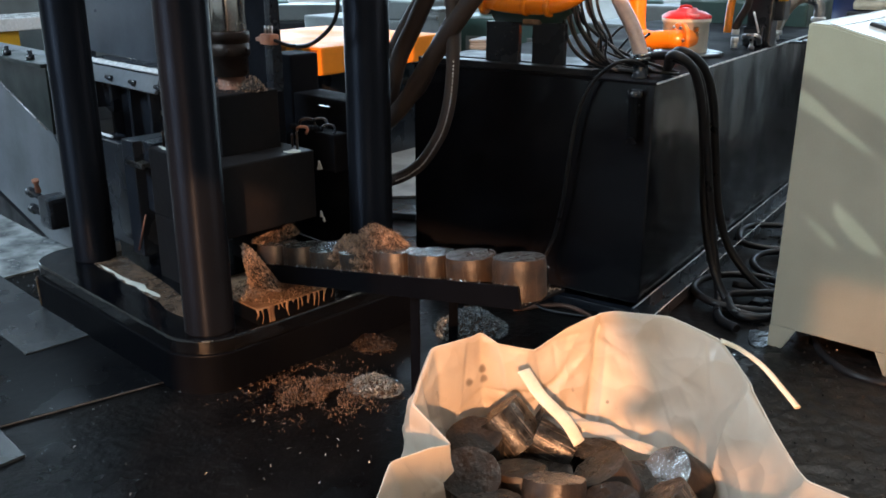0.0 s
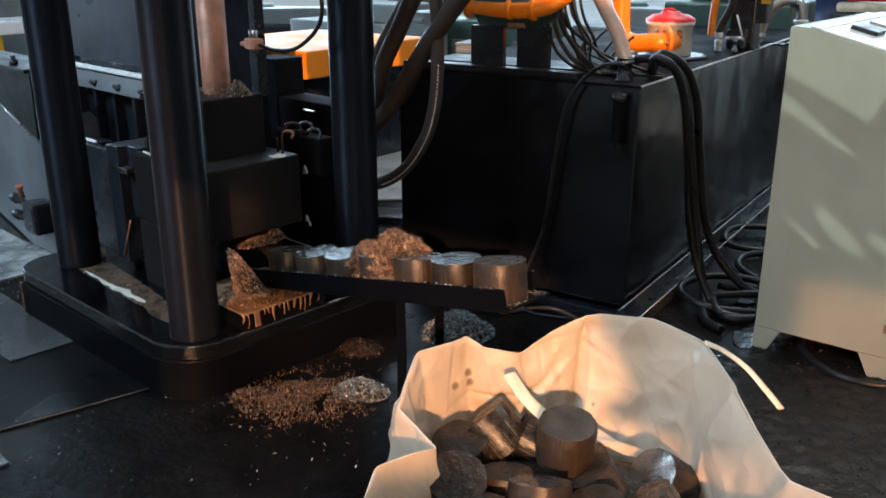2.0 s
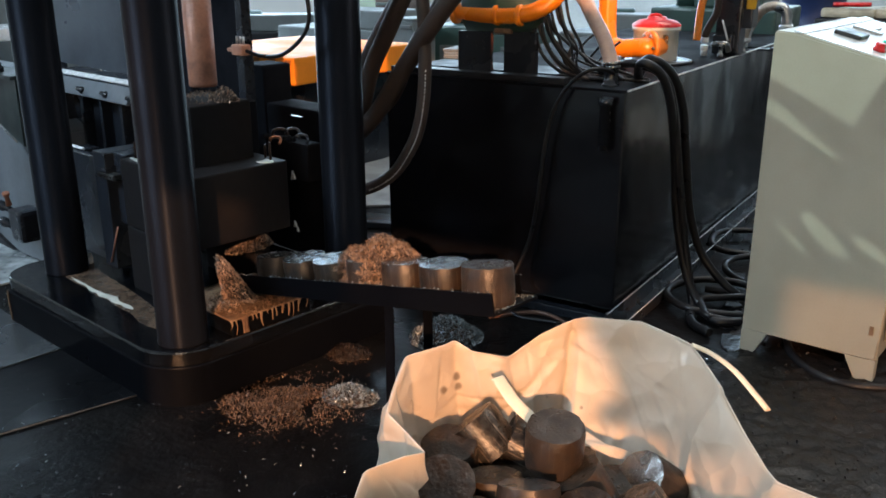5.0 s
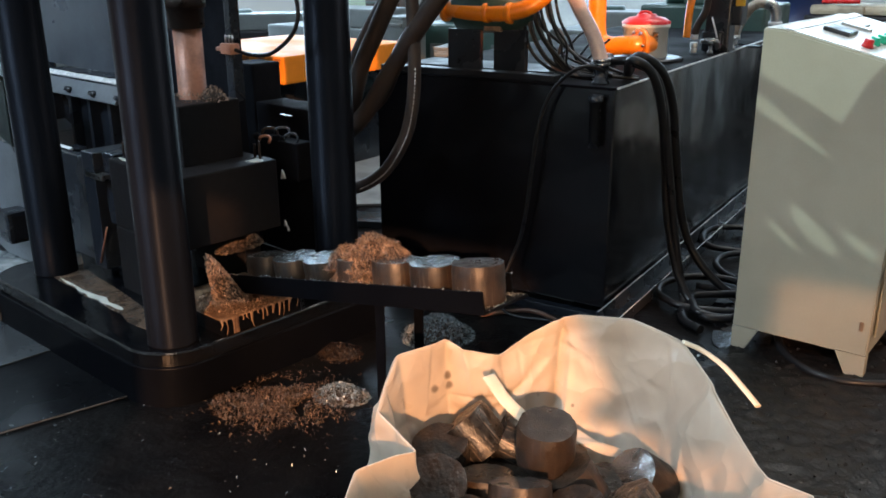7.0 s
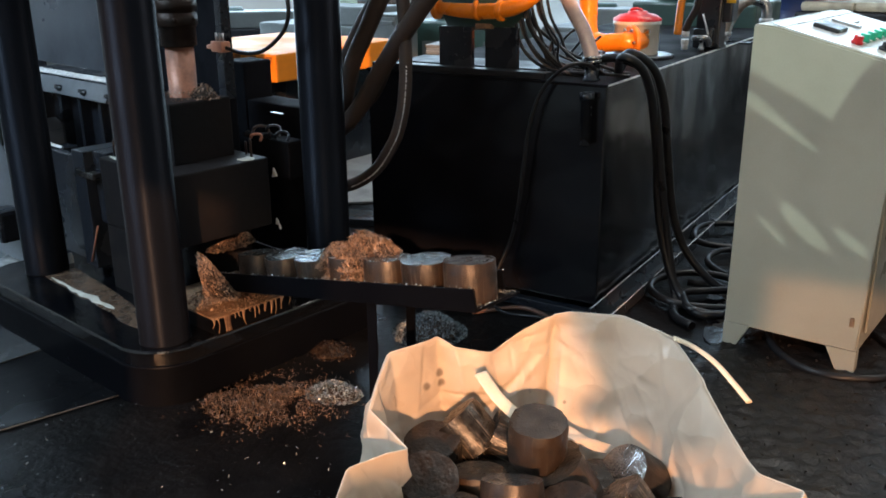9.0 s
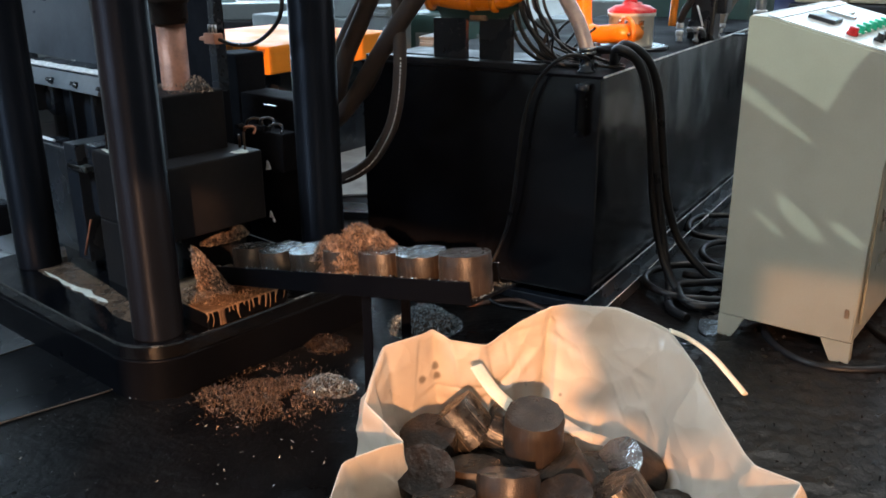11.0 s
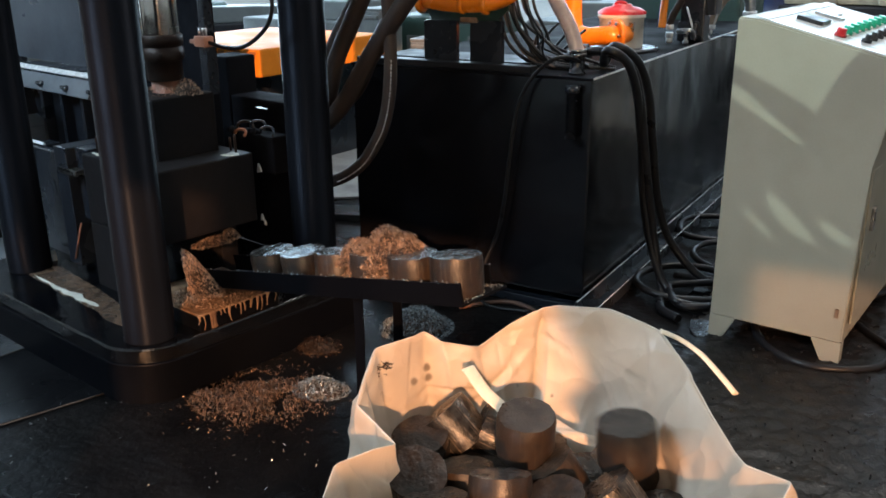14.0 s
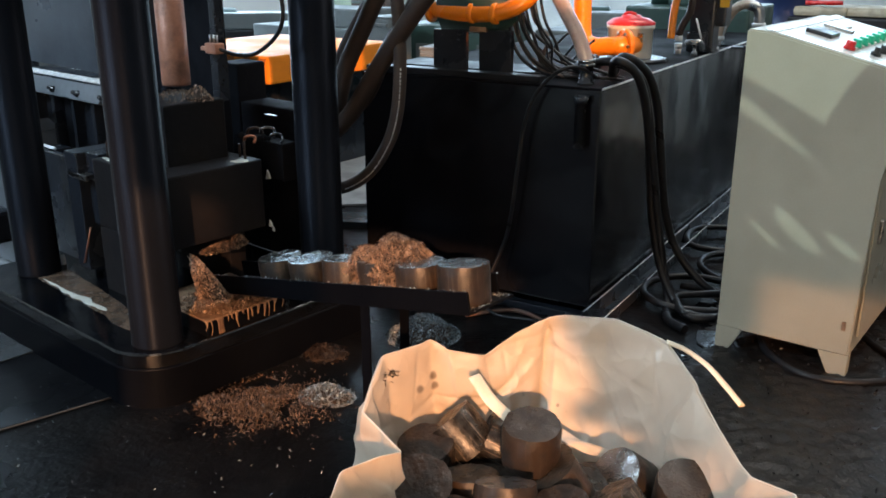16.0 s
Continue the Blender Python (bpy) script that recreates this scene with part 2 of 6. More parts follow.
def bag_material():
    m = make_mat("white_woven_bag", (0.60, 0.505, 0.405), 0.42, 0, 0.1, 7, 0.1, 30, col2=(0.51, 0.41, 0.32), mix=(0.5, 0.75))
    nt = m.node_tree
    n, l = nt.nodes, nt.links
    b, out = n["Principled BSDF"], n["Material Output"]
    tr = n.new("ShaderNodeBsdfTranslucent")
    tr.inputs["Color"].default_value = (0.8, 0.72, 0.62, 1)
    mx = n.new("ShaderNodeMixShader")
    mx.inputs["Fac"].default_value = 0.22
    l.new(b.outputs["BSDF"], mx.inputs[1])
    l.new(tr.outputs["BSDF"], mx.inputs[2])
    l.new(mx.outputs["Shader"], out.inputs["Surface"])
    tc = n.new("ShaderNodeTexCoord")
    wv = n.new("ShaderNodeTexWave")
    wv.inputs["Scale"].default_value, wv.inputs["Distortion"].default_value = 130, 0.6
    l.new(tc.outputs["Object"], wv.inputs["Vector"])
    bp = n.new("ShaderNodeBump")
    bp.inputs["Strength"].default_value, bp.inputs["Distance"].default_value = 0.08, 0.002
    l.new(wv.outputs["Fac"], bp.inputs["Height"])
    l.new(bp.outputs["Normal"], b.inputs["Normal"])
    # crumpled facets
    warp = n.new("ShaderNodeTexNoise")
    warp.inputs["Scale"].default_value, warp.inputs["Detail"].default_value = 5, 2
    l.new(tc.outputs["Object"], warp.inputs["Vector"])
    addv = n.new("ShaderNodeMixRGB")
    addv.inputs["Fac"].default_value = 0.18
    l.new(tc.outputs["Object"], addv.inputs["Color1"])
    l.new(warp.outputs["Color"], addv.inputs["Color2"])
    vo = n.new("ShaderNodeTexVoronoi")
    vo.inputs["Scale"].default_value = 11
    l.new(addv.outputs["Color"], vo.inputs["Vector"])
    fb = n.new("ShaderNodeBump")
    fb.inputs["Strength"].default_value, fb.inputs["Distance"].default_value = 0.36, 0.05
    l.new(vo.outputs["Distance"], fb.inputs["Height"])
    l.new(fb.outputs["Normal"], bp.inputs["Normal"])
    # greasy finger marks and smears
    sp = n.new("ShaderNodeTexNoise")
    sp.inputs["Scale"].default_value, sp.inputs["Detail"].default_value = 13, 3
    l.new(tc.outputs["Object"], sp.inputs["Vector"])
    rp = n.new("ShaderNodeValToRGB")
    rp.color_ramp.elements[0].position, rp.color_ramp.elements[1].position = 0.72, 0.76
    rp.color_ramp.elements[0].color, rp.color_ramp.elements[1].color = (0, 0, 0, 1), (0.75, 0.75, 0.75, 1)
    l.new(sp.outputs["Fac"], rp.inputs["Fac"])
    dm = n.new("ShaderNodeMixRGB")
    dm.inputs["Color2"].default_value = (0.12, 0.085, 0.06, 1)
    marks = rp.outputs["Color"]
    for place, r in (((-1.202, 1.952, 0.352), 0.016), ((-1.194, 1.954, 0.322), 0.015), ((-1.216, 1.903, 0.324), 0.016), ((-0.896, 2.161, 0.246), 0.008)):
        wob = n.new("ShaderNodeMixRGB")
        wob.blend_type = "ADD"
        wob.inputs["Fac"].default_value = 0.03
        l.new(tc.outputs["Object"], wob.inputs["Color1"])
        l.new(sp.outputs["Color"], wob.inputs["Color2"])
        dist = n.new("ShaderNodeVectorMath")
        dist.operation = "DISTANCE"
        dist.inputs[1].default_value = [c + 0.015 for c in place]
        l.new(wob.outputs["Color"], dist.inputs[0])
        fade = n.new("ShaderNodeMapRange")
        fade.inputs["From Min"].default_value, fade.inputs["From Max"].default_value = r * 0.5, r
        fade.inputs["To Min"].default_value, fade.inputs["To Max"].default_value = 0.85, 0.0
        l.new(dist.outputs["Value"], fade.inputs["Value"])
        top = n.new("ShaderNodeMath")
        top.operation = "MAXIMUM"
        l.new(marks, top.inputs[0])
        l.new(fade.outputs["Result"], top.inputs[1])
        marks = top.outputs["Value"]
    l.new(marks, dm.inputs["Fac"])
    old = b.inputs["Base Color"].links[0].from_socket
    l.new(old, dm.inputs["Color1"])
    l.new(dm.outputs["Color"], b.inputs["Base Color"])
    return m


BAG = bag_material()
WATER = make_mat("dark_oily_water", (0.006, 0.006, 0.007), 0.06, 0, 0.3, 9, 0.35, 26, spec=0.6, rough_var=0.05)
SLIME = make_mat("brown_oily_slime", (0.15, 0.10, 0.07), 0.22, 0, 0.5, 18, 0.4, 60, col2=(0.05, 0.034, 0.025))
DIRT = make_mat("caked_brown_dirt", (0.020, 0.0145, 0.0120), 0.42, 0, 0.8, 18, 1.0, 70, col2=(0.0050, 0.0042, 0.0040), spec=0.30, mix=(0.40, 0.60))
GUSSET = make_mat("dark_green_black_paint", (0.010, 0.018, 0.019), 0.4, 0, 0.3, 5, 0.1, 60)
FLAT_BLACK = make_mat("flat_black_steel", (0.0075, 0.0082, 0.0110), 0.85, 0, 0.3, 8, 0.3, 60, spec=0.05)
DULL_GREY = make_mat("dull_grey_steel", (0.075, 0.083, 0.090), 0.25, 0.1, 0.3, 2, 0.15, 40, col2=(0.030, 0.033, 0.037), mix=(0.35, 0.65))
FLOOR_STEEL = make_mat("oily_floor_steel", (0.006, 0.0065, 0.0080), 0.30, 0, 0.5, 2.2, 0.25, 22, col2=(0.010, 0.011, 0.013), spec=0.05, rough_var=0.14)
COLLAR = make_mat("oily_brown_collar", (0.030, 0.018, 0.014), 0.42, 0.3, 0.4, 20, 0.3, 90, spec=0.3)
DUCT = make_mat("tan_duct_hose", (0.42, 0.34, 0.27), 0.35, 0.2, 0.3, 20, 0.3, 90, coat=0.2)
SACKING = make_mat("cream_sacking", (0.52, 0.47, 0.36), 0.7, 0, 0.3, 8, 0.4, 60)
CARTON = make_mat("brown_carton", (0.14, 0.095, 0.075), 0.7, 0, 0.3, 6, 0.2, 60)
PALE_GREEN = make_mat("pale_green_paint", (0.36, 0.42, 0.30), 0.5, 0, 0.2, 4, 0.1, 60)
RIM_BRIGHT = make_mat("pale_bag_rim_highlight", (0.70, 0.62, 0.53), 0.5, 0, 0.15, 20, 0.2, 120)
WEBBING = make_mat("cream_webbing", (0.78, 0.68, 0.52), 0.6, 0, 0.15, 10, 0.3, 120)

# ---- mesh helpers ----


def bm_new():
    return bmesh.new()


def add_box(bm, centre, size, bevel=0.006, m=None):
    """A bevelled box joined into bm."""
    tmp = bmesh.ops.create_cube(bm, size=1.0)["verts"]
    for v in tmp:
        v.co = Vector((v.co.x * size[0], v.co.y * size[1], v.co.z * size[2])) + Vector(centre)
    edges = list({e for v in tmp for e in v.link_edges})
    vs = set(tmp)
    if bevel:
        r = bmesh.ops.bevel(bm, geom=edges, offset=min(bevel, min(size) * 0.4), segments=2, affect="EDGES", profile=0.6)
        vs = set(r["verts"]) | {v for v in tmp if v.is_valid}
    if m is not None:
        bmesh.ops.transform(bm, matrix=m, verts=list(vs))
    return bm


def add_lathe(bm, profile, seg=32, m=None, cap=True):
    """Turned shape about z from (radius, height) pairs."""
    rings = []
    for r, z in profile:
        rings.append([bm.verts.new((r * math.cos(2 * math.pi * i / seg), r * math.sin(2 * math.pi * i / seg), z)) for i in range(seg)])
    for a, b in zip(rings, rings[1:]):
        for i in range(seg):
            bm.faces.new((a[i], a[(i + 1) % seg], b[(i + 1) % seg], b[i])).smooth = True
    if cap:
        bm.faces.new(list(reversed(rings[0])))
        bm.faces.new(rings[-1])
    if m is not None:
        bmesh.ops.transform(bm, matrix=m, verts=[v for ring in rings for v in ring])
    return bm


def smooth_line(points, steps=8):
    """Catmull-Rom through the points."""
    p = [Vector(q) for q in points]
    p = [2 * p[0] - p[1], *p, 2 * p[-1] - p[-2]]
    out = []
    for i in range(1, len(p) - 2):
        a, b, c, d = p[i - 1:i + 3]
        for k in range(steps):
            t = k / steps
            out.append(0.5 * ((2 * b) + (c - a) * t + (2 * a - 5 * b + 4 * c - d) * t * t + (3 * b - a - 3 * c + d) * t ** 3))
    out.append(p[-2])
    return out


def add_tube(bm, points, r, seg=12, steps=8, ridge=0.0, flat=1.0):
    """A round hose, pipe or cable swept along a smooth line."""
    line = smooth_line(points, steps) if steps else [Vector(q) for q in points]
    up, rings = Vector((0, 0, 1)), []
    side = None
    for i, q in enumerate(line):
        d = (line[min(i + 1, len(line) - 1)] - line[max(i - 1, 0)]).normalized()
        if side is None:
            side = d.cross(up) if abs(d.z) < 0.95 else d.cross(Vector((1, 0, 0)))
        side = (side - d * side.dot(d)).normalized()
        other = d.cross(side)
        rr = r * (1 + ridge * (i % 2))
        rings.append([bm.verts.new(q + side * rr * math.cos(2 * math.pi * k / seg) + other * rr * flat * math.sin(2 * math.pi * k / seg)) for k in range(seg)])
    for a, b in zip(rings, rings[1:]):
        for k in range(seg):
            bm.faces.new((a[k], a[(k + 1) % seg], b[(k + 1) % seg], b[k])).smooth = True
    bm.faces.new(list(reversed(rings[0])))
    bm.faces.new(rings[-1])
    return bm


def add_prism(bm, outline, depth, m=None):
    """An outline in x and z, pushed along y by depth."""
    a = [bm.verts.new((x, 0, z)) for x, z in outline]
    b = [bm.verts.new((x, depth, z)) for x, z in outline]
    bm.faces.new(a)
    bm.faces.new(list(reversed(b)))
    k = len(outline)
    for i in range(k):
        bm.faces.new((a[i], b[i], b[(i + 1) % k], a[(i + 1) % k]))
    if m is not None:
        bmesh.ops.transform(bm, matrix=m, verts=a + b)
    return bm


def rounded(u0, u1, v0, v1, radii, skew=0.0, seg=8):
    """Outline of a plate with its own radius at each corner, from (u0, v0) on; skew turns the near edge."""
    out = []
    for k, ((cu, cv), r) in enumerate(zip(((u0, v0), (u1, v0), (u1, v1), (u0, v1)), radii)):
        su, sv = (1 if k in (0, 3) else -1), (1 if k in (0, 1) else -1)
        for i in range(seg + 1):
            a = math.radians(180 + 90 * k) + math.pi / 2 * i / seg
            u, v = cu + su * r + r * math.cos(a), cv + sv * r + r * math.sin(a)
            out.append((u, v + skew * (u - u1)))
    return out


def add_slab(bm, outline, z0, z1, lip=0.006):
    """A flat plate of any outline with an eased upper edge."""
    c = Vector((sum(p[0] for p in outline), sum(p[1] for p in outline))) / len(outline)
    rows = []
    for z, inset in ((z0, 0), (z1 - lip, 0), (z1 - lip * 0.3, lip * 0.35), (z1, lip)):
        row = []
        for p in outline:
            d = (Vector(p) - c).normalized()
            row.append(bm.verts.new((p[0] - d.x * inset, p[1] - d.y * inset, z)))
        rows.append(row)
    n = len(outline)
    for a, b in zip(rows, rows[1:]):
        for i in range(n):
            bm.faces.new((a[i], a[(i + 1) % n], b[(i + 1) % n], b[i]))
    bm.faces.new(list(reversed(rows[0])))
    bm.faces.new(rows[-1])
    return bm


def add_bolt(bm, at, r=0.012, h=0.012, m=None):
    mm = Matrix.Translation(at) @ (m or Matrix())
    add_lathe(bm, [(r, 0), (r, h * 0.85), (r * 0.85, h)], 6, mm)
    return bm


def finish(bm, name, mats):
    bmesh.ops.recalc_face_normals(bm, faces=bm.faces[:])
    me = bpy.data.meshes.new(name)
    bm.to_mesh(me)
    bm.free()
    for m in mats if isinstance(mats, (list, tuple)) else [mats]:
        me.materials.append(m)
    return me


def part(name, bm, material, parent, label="", m=None):
    ob = new(name, finish(bm, name, material))
    ob.parent = parent
    if m is not None:
        ob.matrix_basis = m
    if label:
        ob["label"] = label
    return ob


def thing(name, m, label, category, group="", kind=""):
    ob = new(name)
    ob.empty_display_size = 0.1
    ob.matrix_basis = m
    return tagged(ob, label, category, group, kind)


def solid(name, bm, material, m, label, category, group="", kind=""):
    ob = new(name, finish(bm, name, material))
    ob.matrix_basis = m
    return tagged(ob, label, category, group, kind)


PRESS = pose(-2.34, 1.93, 0, 0, 0, -10)


def in_press(u, v, z):
    return PRESS @ Vector((u, v, z))


# ---- the hall ----
# cut-outs in an unseen roof sheet, shaped to cast the cabinet's pale streaks
STREAK_CUTS = [
    [(-0.9617, -3.4675), (-0.8288, -3.5241), (-0.8565, -3.5612), (-0.8744, -3.6030), (-0.9101, -3.5754), (-0.9578, -3.5416)],
    [(-0.9566, -3.5632), (-0.9324, -3.5805), (-0.9062, -3.6099), (-0.8826, -3.6336), (-0.8872, -3.6348), (-0.9237, -3.6040), (-0.9558, -3.5796)],
    [(-0.9084, -3.6849), (-0.9001, -3.6898), (-0.8801, -3.7114), (-0.8716, -3.7271), (-0.8781, -3.7286), (-0.8933, -3.7183), (-0.9073, -3.6989)],
    [(-0.9287, -3.7025), (-0.9218, -3.7041), (-0.9022, -3.7245), (-0.9081, -3.7259)],
    [(-0.8712, -3.7071), (-0.8610, -3.7088), (-0.8436, -3.7254), (-0.8478, -3.7311), (-0.8622, -3.7206)],
]


def hall():
    bm = bm_new()
    add_box(bm, (-1.5, 4.0, -0.05), (17, 19, 0.1), 0)
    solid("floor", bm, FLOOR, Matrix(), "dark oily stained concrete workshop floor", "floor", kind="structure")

    def wall(name, boxes, label):
        bm = bm_new()
        for c, s in boxes:
            add_box(bm, c, s, 0)
        solid(name, bm, CONCRETE_WALL, Matrix(), label, "wall", kind="structure")

    # unseen south wall: gate, low window and loose blocks added to shape sun patches
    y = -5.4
    wall("south_sun_mask", [((-4.5, y, 3.25), (11.0, 0.3, 6.5)), ((2.7, y, 5.9), (3.4, 0.3, 1.2)), ((1.3, y, 4.3), (0.6, 0.3, 2.0)),
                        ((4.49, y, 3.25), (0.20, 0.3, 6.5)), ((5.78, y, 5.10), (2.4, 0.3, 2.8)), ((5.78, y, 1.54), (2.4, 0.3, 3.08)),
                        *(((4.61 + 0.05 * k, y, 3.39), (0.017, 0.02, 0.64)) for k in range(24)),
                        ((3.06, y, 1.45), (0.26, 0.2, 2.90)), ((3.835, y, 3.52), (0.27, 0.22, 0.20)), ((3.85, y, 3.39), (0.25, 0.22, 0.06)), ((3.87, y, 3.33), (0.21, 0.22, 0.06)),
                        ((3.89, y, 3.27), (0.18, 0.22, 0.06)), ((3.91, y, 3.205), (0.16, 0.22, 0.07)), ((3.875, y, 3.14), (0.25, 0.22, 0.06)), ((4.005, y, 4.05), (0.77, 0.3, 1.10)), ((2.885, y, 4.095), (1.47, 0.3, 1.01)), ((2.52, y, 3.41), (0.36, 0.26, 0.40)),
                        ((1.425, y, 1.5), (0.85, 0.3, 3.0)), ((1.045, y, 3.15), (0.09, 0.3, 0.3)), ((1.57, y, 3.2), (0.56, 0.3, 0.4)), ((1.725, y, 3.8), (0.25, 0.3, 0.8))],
         "unseen grey wall with gate and added blocks shaping the sun patches")
    wall("wall_west", [((-9.9, -1.25, 3.25), (0.2, 8.5, 6.5)), ((-9.9, 7.6, 3.9), (0.2, 9.2, 1.2)), ((-9.9, 7.6, 6.35), (0.2, 9.2, 0.3)), ((-9.9, 4.1, 5.35), (0.2, 2.2, 1.7)), ((-9.9, 11.6, 5.35), (0.2, 1.2, 1.7)), ((-9.9, 12.85, 3.25), (0.2, 1.3, 6.5))],
         "plain grey workshop wall with a wide open door")
    wall("wall_north", [((-1.5, 13.5, 0.8), (17, 0.2, 1.6)), ((-1.5, 13.5, 6.0), (17, 0.2, 1.0)),
                        ((-9.75, 13.5, 3.55), (0.5, 0.2, 3.9)), ((3.6, 13.5, 3.55), (6.8, 0.2, 3.9))],
         "plain grey workshop wall with a long window")
    wall("wall_east", [((7.0, 4.0, 3.25), (0.2, 19, 6.5))], "plain grey workshop wall")
    bm = bm_new()
    gx0, gx1, gy0, gy1 = -1.11, -0.68, -4.23, -3.32
    for c, s in [((-5.95, 4.0, 6.6), (8.1, 19, 0.2)), ((4.75, 4.0, 6.6), (4.7, 19, 0.2)), ((0.25, 10.2, 6.6), (4.3, 6.6, 0.2)),
                 ((0.25, (gy1 + 4.9) / 2, 6.6), (4.3, 4.9 - gy1, 0.2)), ((0.25, (gy0 - 5.5) / 2, 6.6), (4.3, gy0 + 5.5, 0.2)),
                 (((gx0 - 1.9) / 2, (gy0 + gy1) / 2, 6.6), (gx0 + 1.9, gy1 - gy0, 0.2)), (((gx1 + 2.4) / 2, (gy0 + gy1) / 2, 6.6), (2.4 - gx1, gy1 - gy0, 0.2))]:
        add_box(bm, c, s, 0)
    solid("ceiling", bm, CONCRETE_WALL, Matrix(), "plain grey workshop roof with a skylight", "ceiling", kind="structure")
    # thin unseen sheet whose cut-outs throw the added lamp's streaks on the cabinet
    bm = bm_new()
    for ring in ([(gx0 - 0.05, gy0 - 0.05), (gx1 + 0.05, gy0 - 0.05), (gx1 + 0.05, gy1 + 0.05), (gx0 - 0.05, gy1 + 0.05)], *STREAK_CUTS):
        vs = [bm.verts.new((x, y, 6.5)) for x, y in ring]
        for a, b in zip(vs, [*vs[1:], vs[0]]):
            bm.edges.new((a, b))
    bmesh.ops.triangle_fill(bm, use_beauty=True, use_dissolve=False, edges=bm.edges[:])
    solid("streak_mask", bm, CONCRETE_WALL, Matrix(), "thin unseen sheet with cut-outs shaping the cabinet's light streaks", "roof", kind="structure")


def backdrop():
    """Pale overcast daylight outside the west door."""
    m = bpy.data.materials.new("overcast_daylight")
    m.use_nodes = True
    b = m.node_tree.nodes["Principled BSDF"]
    b.inputs["Base Color"].default_value = (0.7, 0.75, 0.78, 1)
    b.inputs["Emission Color"].default_value = (0.75, 0.86, 0.92, 1)
    b.inputs["Emission Strength"].default_value = 0.28
    bm = bm_new()
    add_box(bm, (-12.0, 7.0, 2.0), (0.05, 18, 6), 0)
    solid("backdrop", bm, m, Matrix(), "plain pale daylight outside the open door", "backdrop", kind="structure")


hall()
backdrop()


# ---- floor plates ----
def floor_plates():
    bm = bm_new()
    add_box(bm, (-0.45, 0.0, 0.004), (0.9, 0.98, 0.008), 0.002)
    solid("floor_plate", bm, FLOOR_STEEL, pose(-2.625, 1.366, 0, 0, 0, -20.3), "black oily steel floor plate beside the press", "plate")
    # the plate's bluish reflection is put into its grey
    bm = bm_new()
    add_slab(bm, [(-0.62, -0.16), (-0.02, -0.16), (0.0, 0.0), (-0.22, 0.045), (-0.62, 0.11)], 0, 0.010, 0.002)
    solid("grey_plate", bm, DULL_GREY, pose(-2.418, 1.232, 0.0005), "dull grey plate with floor sheen in its colour", "plate")
    # thin brown strip that paints the plate edge's warm sunlit line
    bm = bm_new()
    add_tube(bm, [(0, -0.45, 0.006), (0.003, 0.1, 0.007), (0.002, 0.47, 0.006)], 0.0030, 6, 4)
    solid("seam_strip", bm, CARTON, pose(-2.62, 1.366, 0, 0, 0, -20.3), "thin brown strip painting the plate's sunlit seam", "wire")


floor_plates()


# ---- hydraulic press ----
# pale strips that paint the glints beside the die: place, width and slope
GLINTS = [(-1.39, 0.33, 0.655, 0.12, 28), (-1.13, 0.33, 0.615, 0.10, 20), (-0.98, 0.33, 0.565, 0.20, 12)]


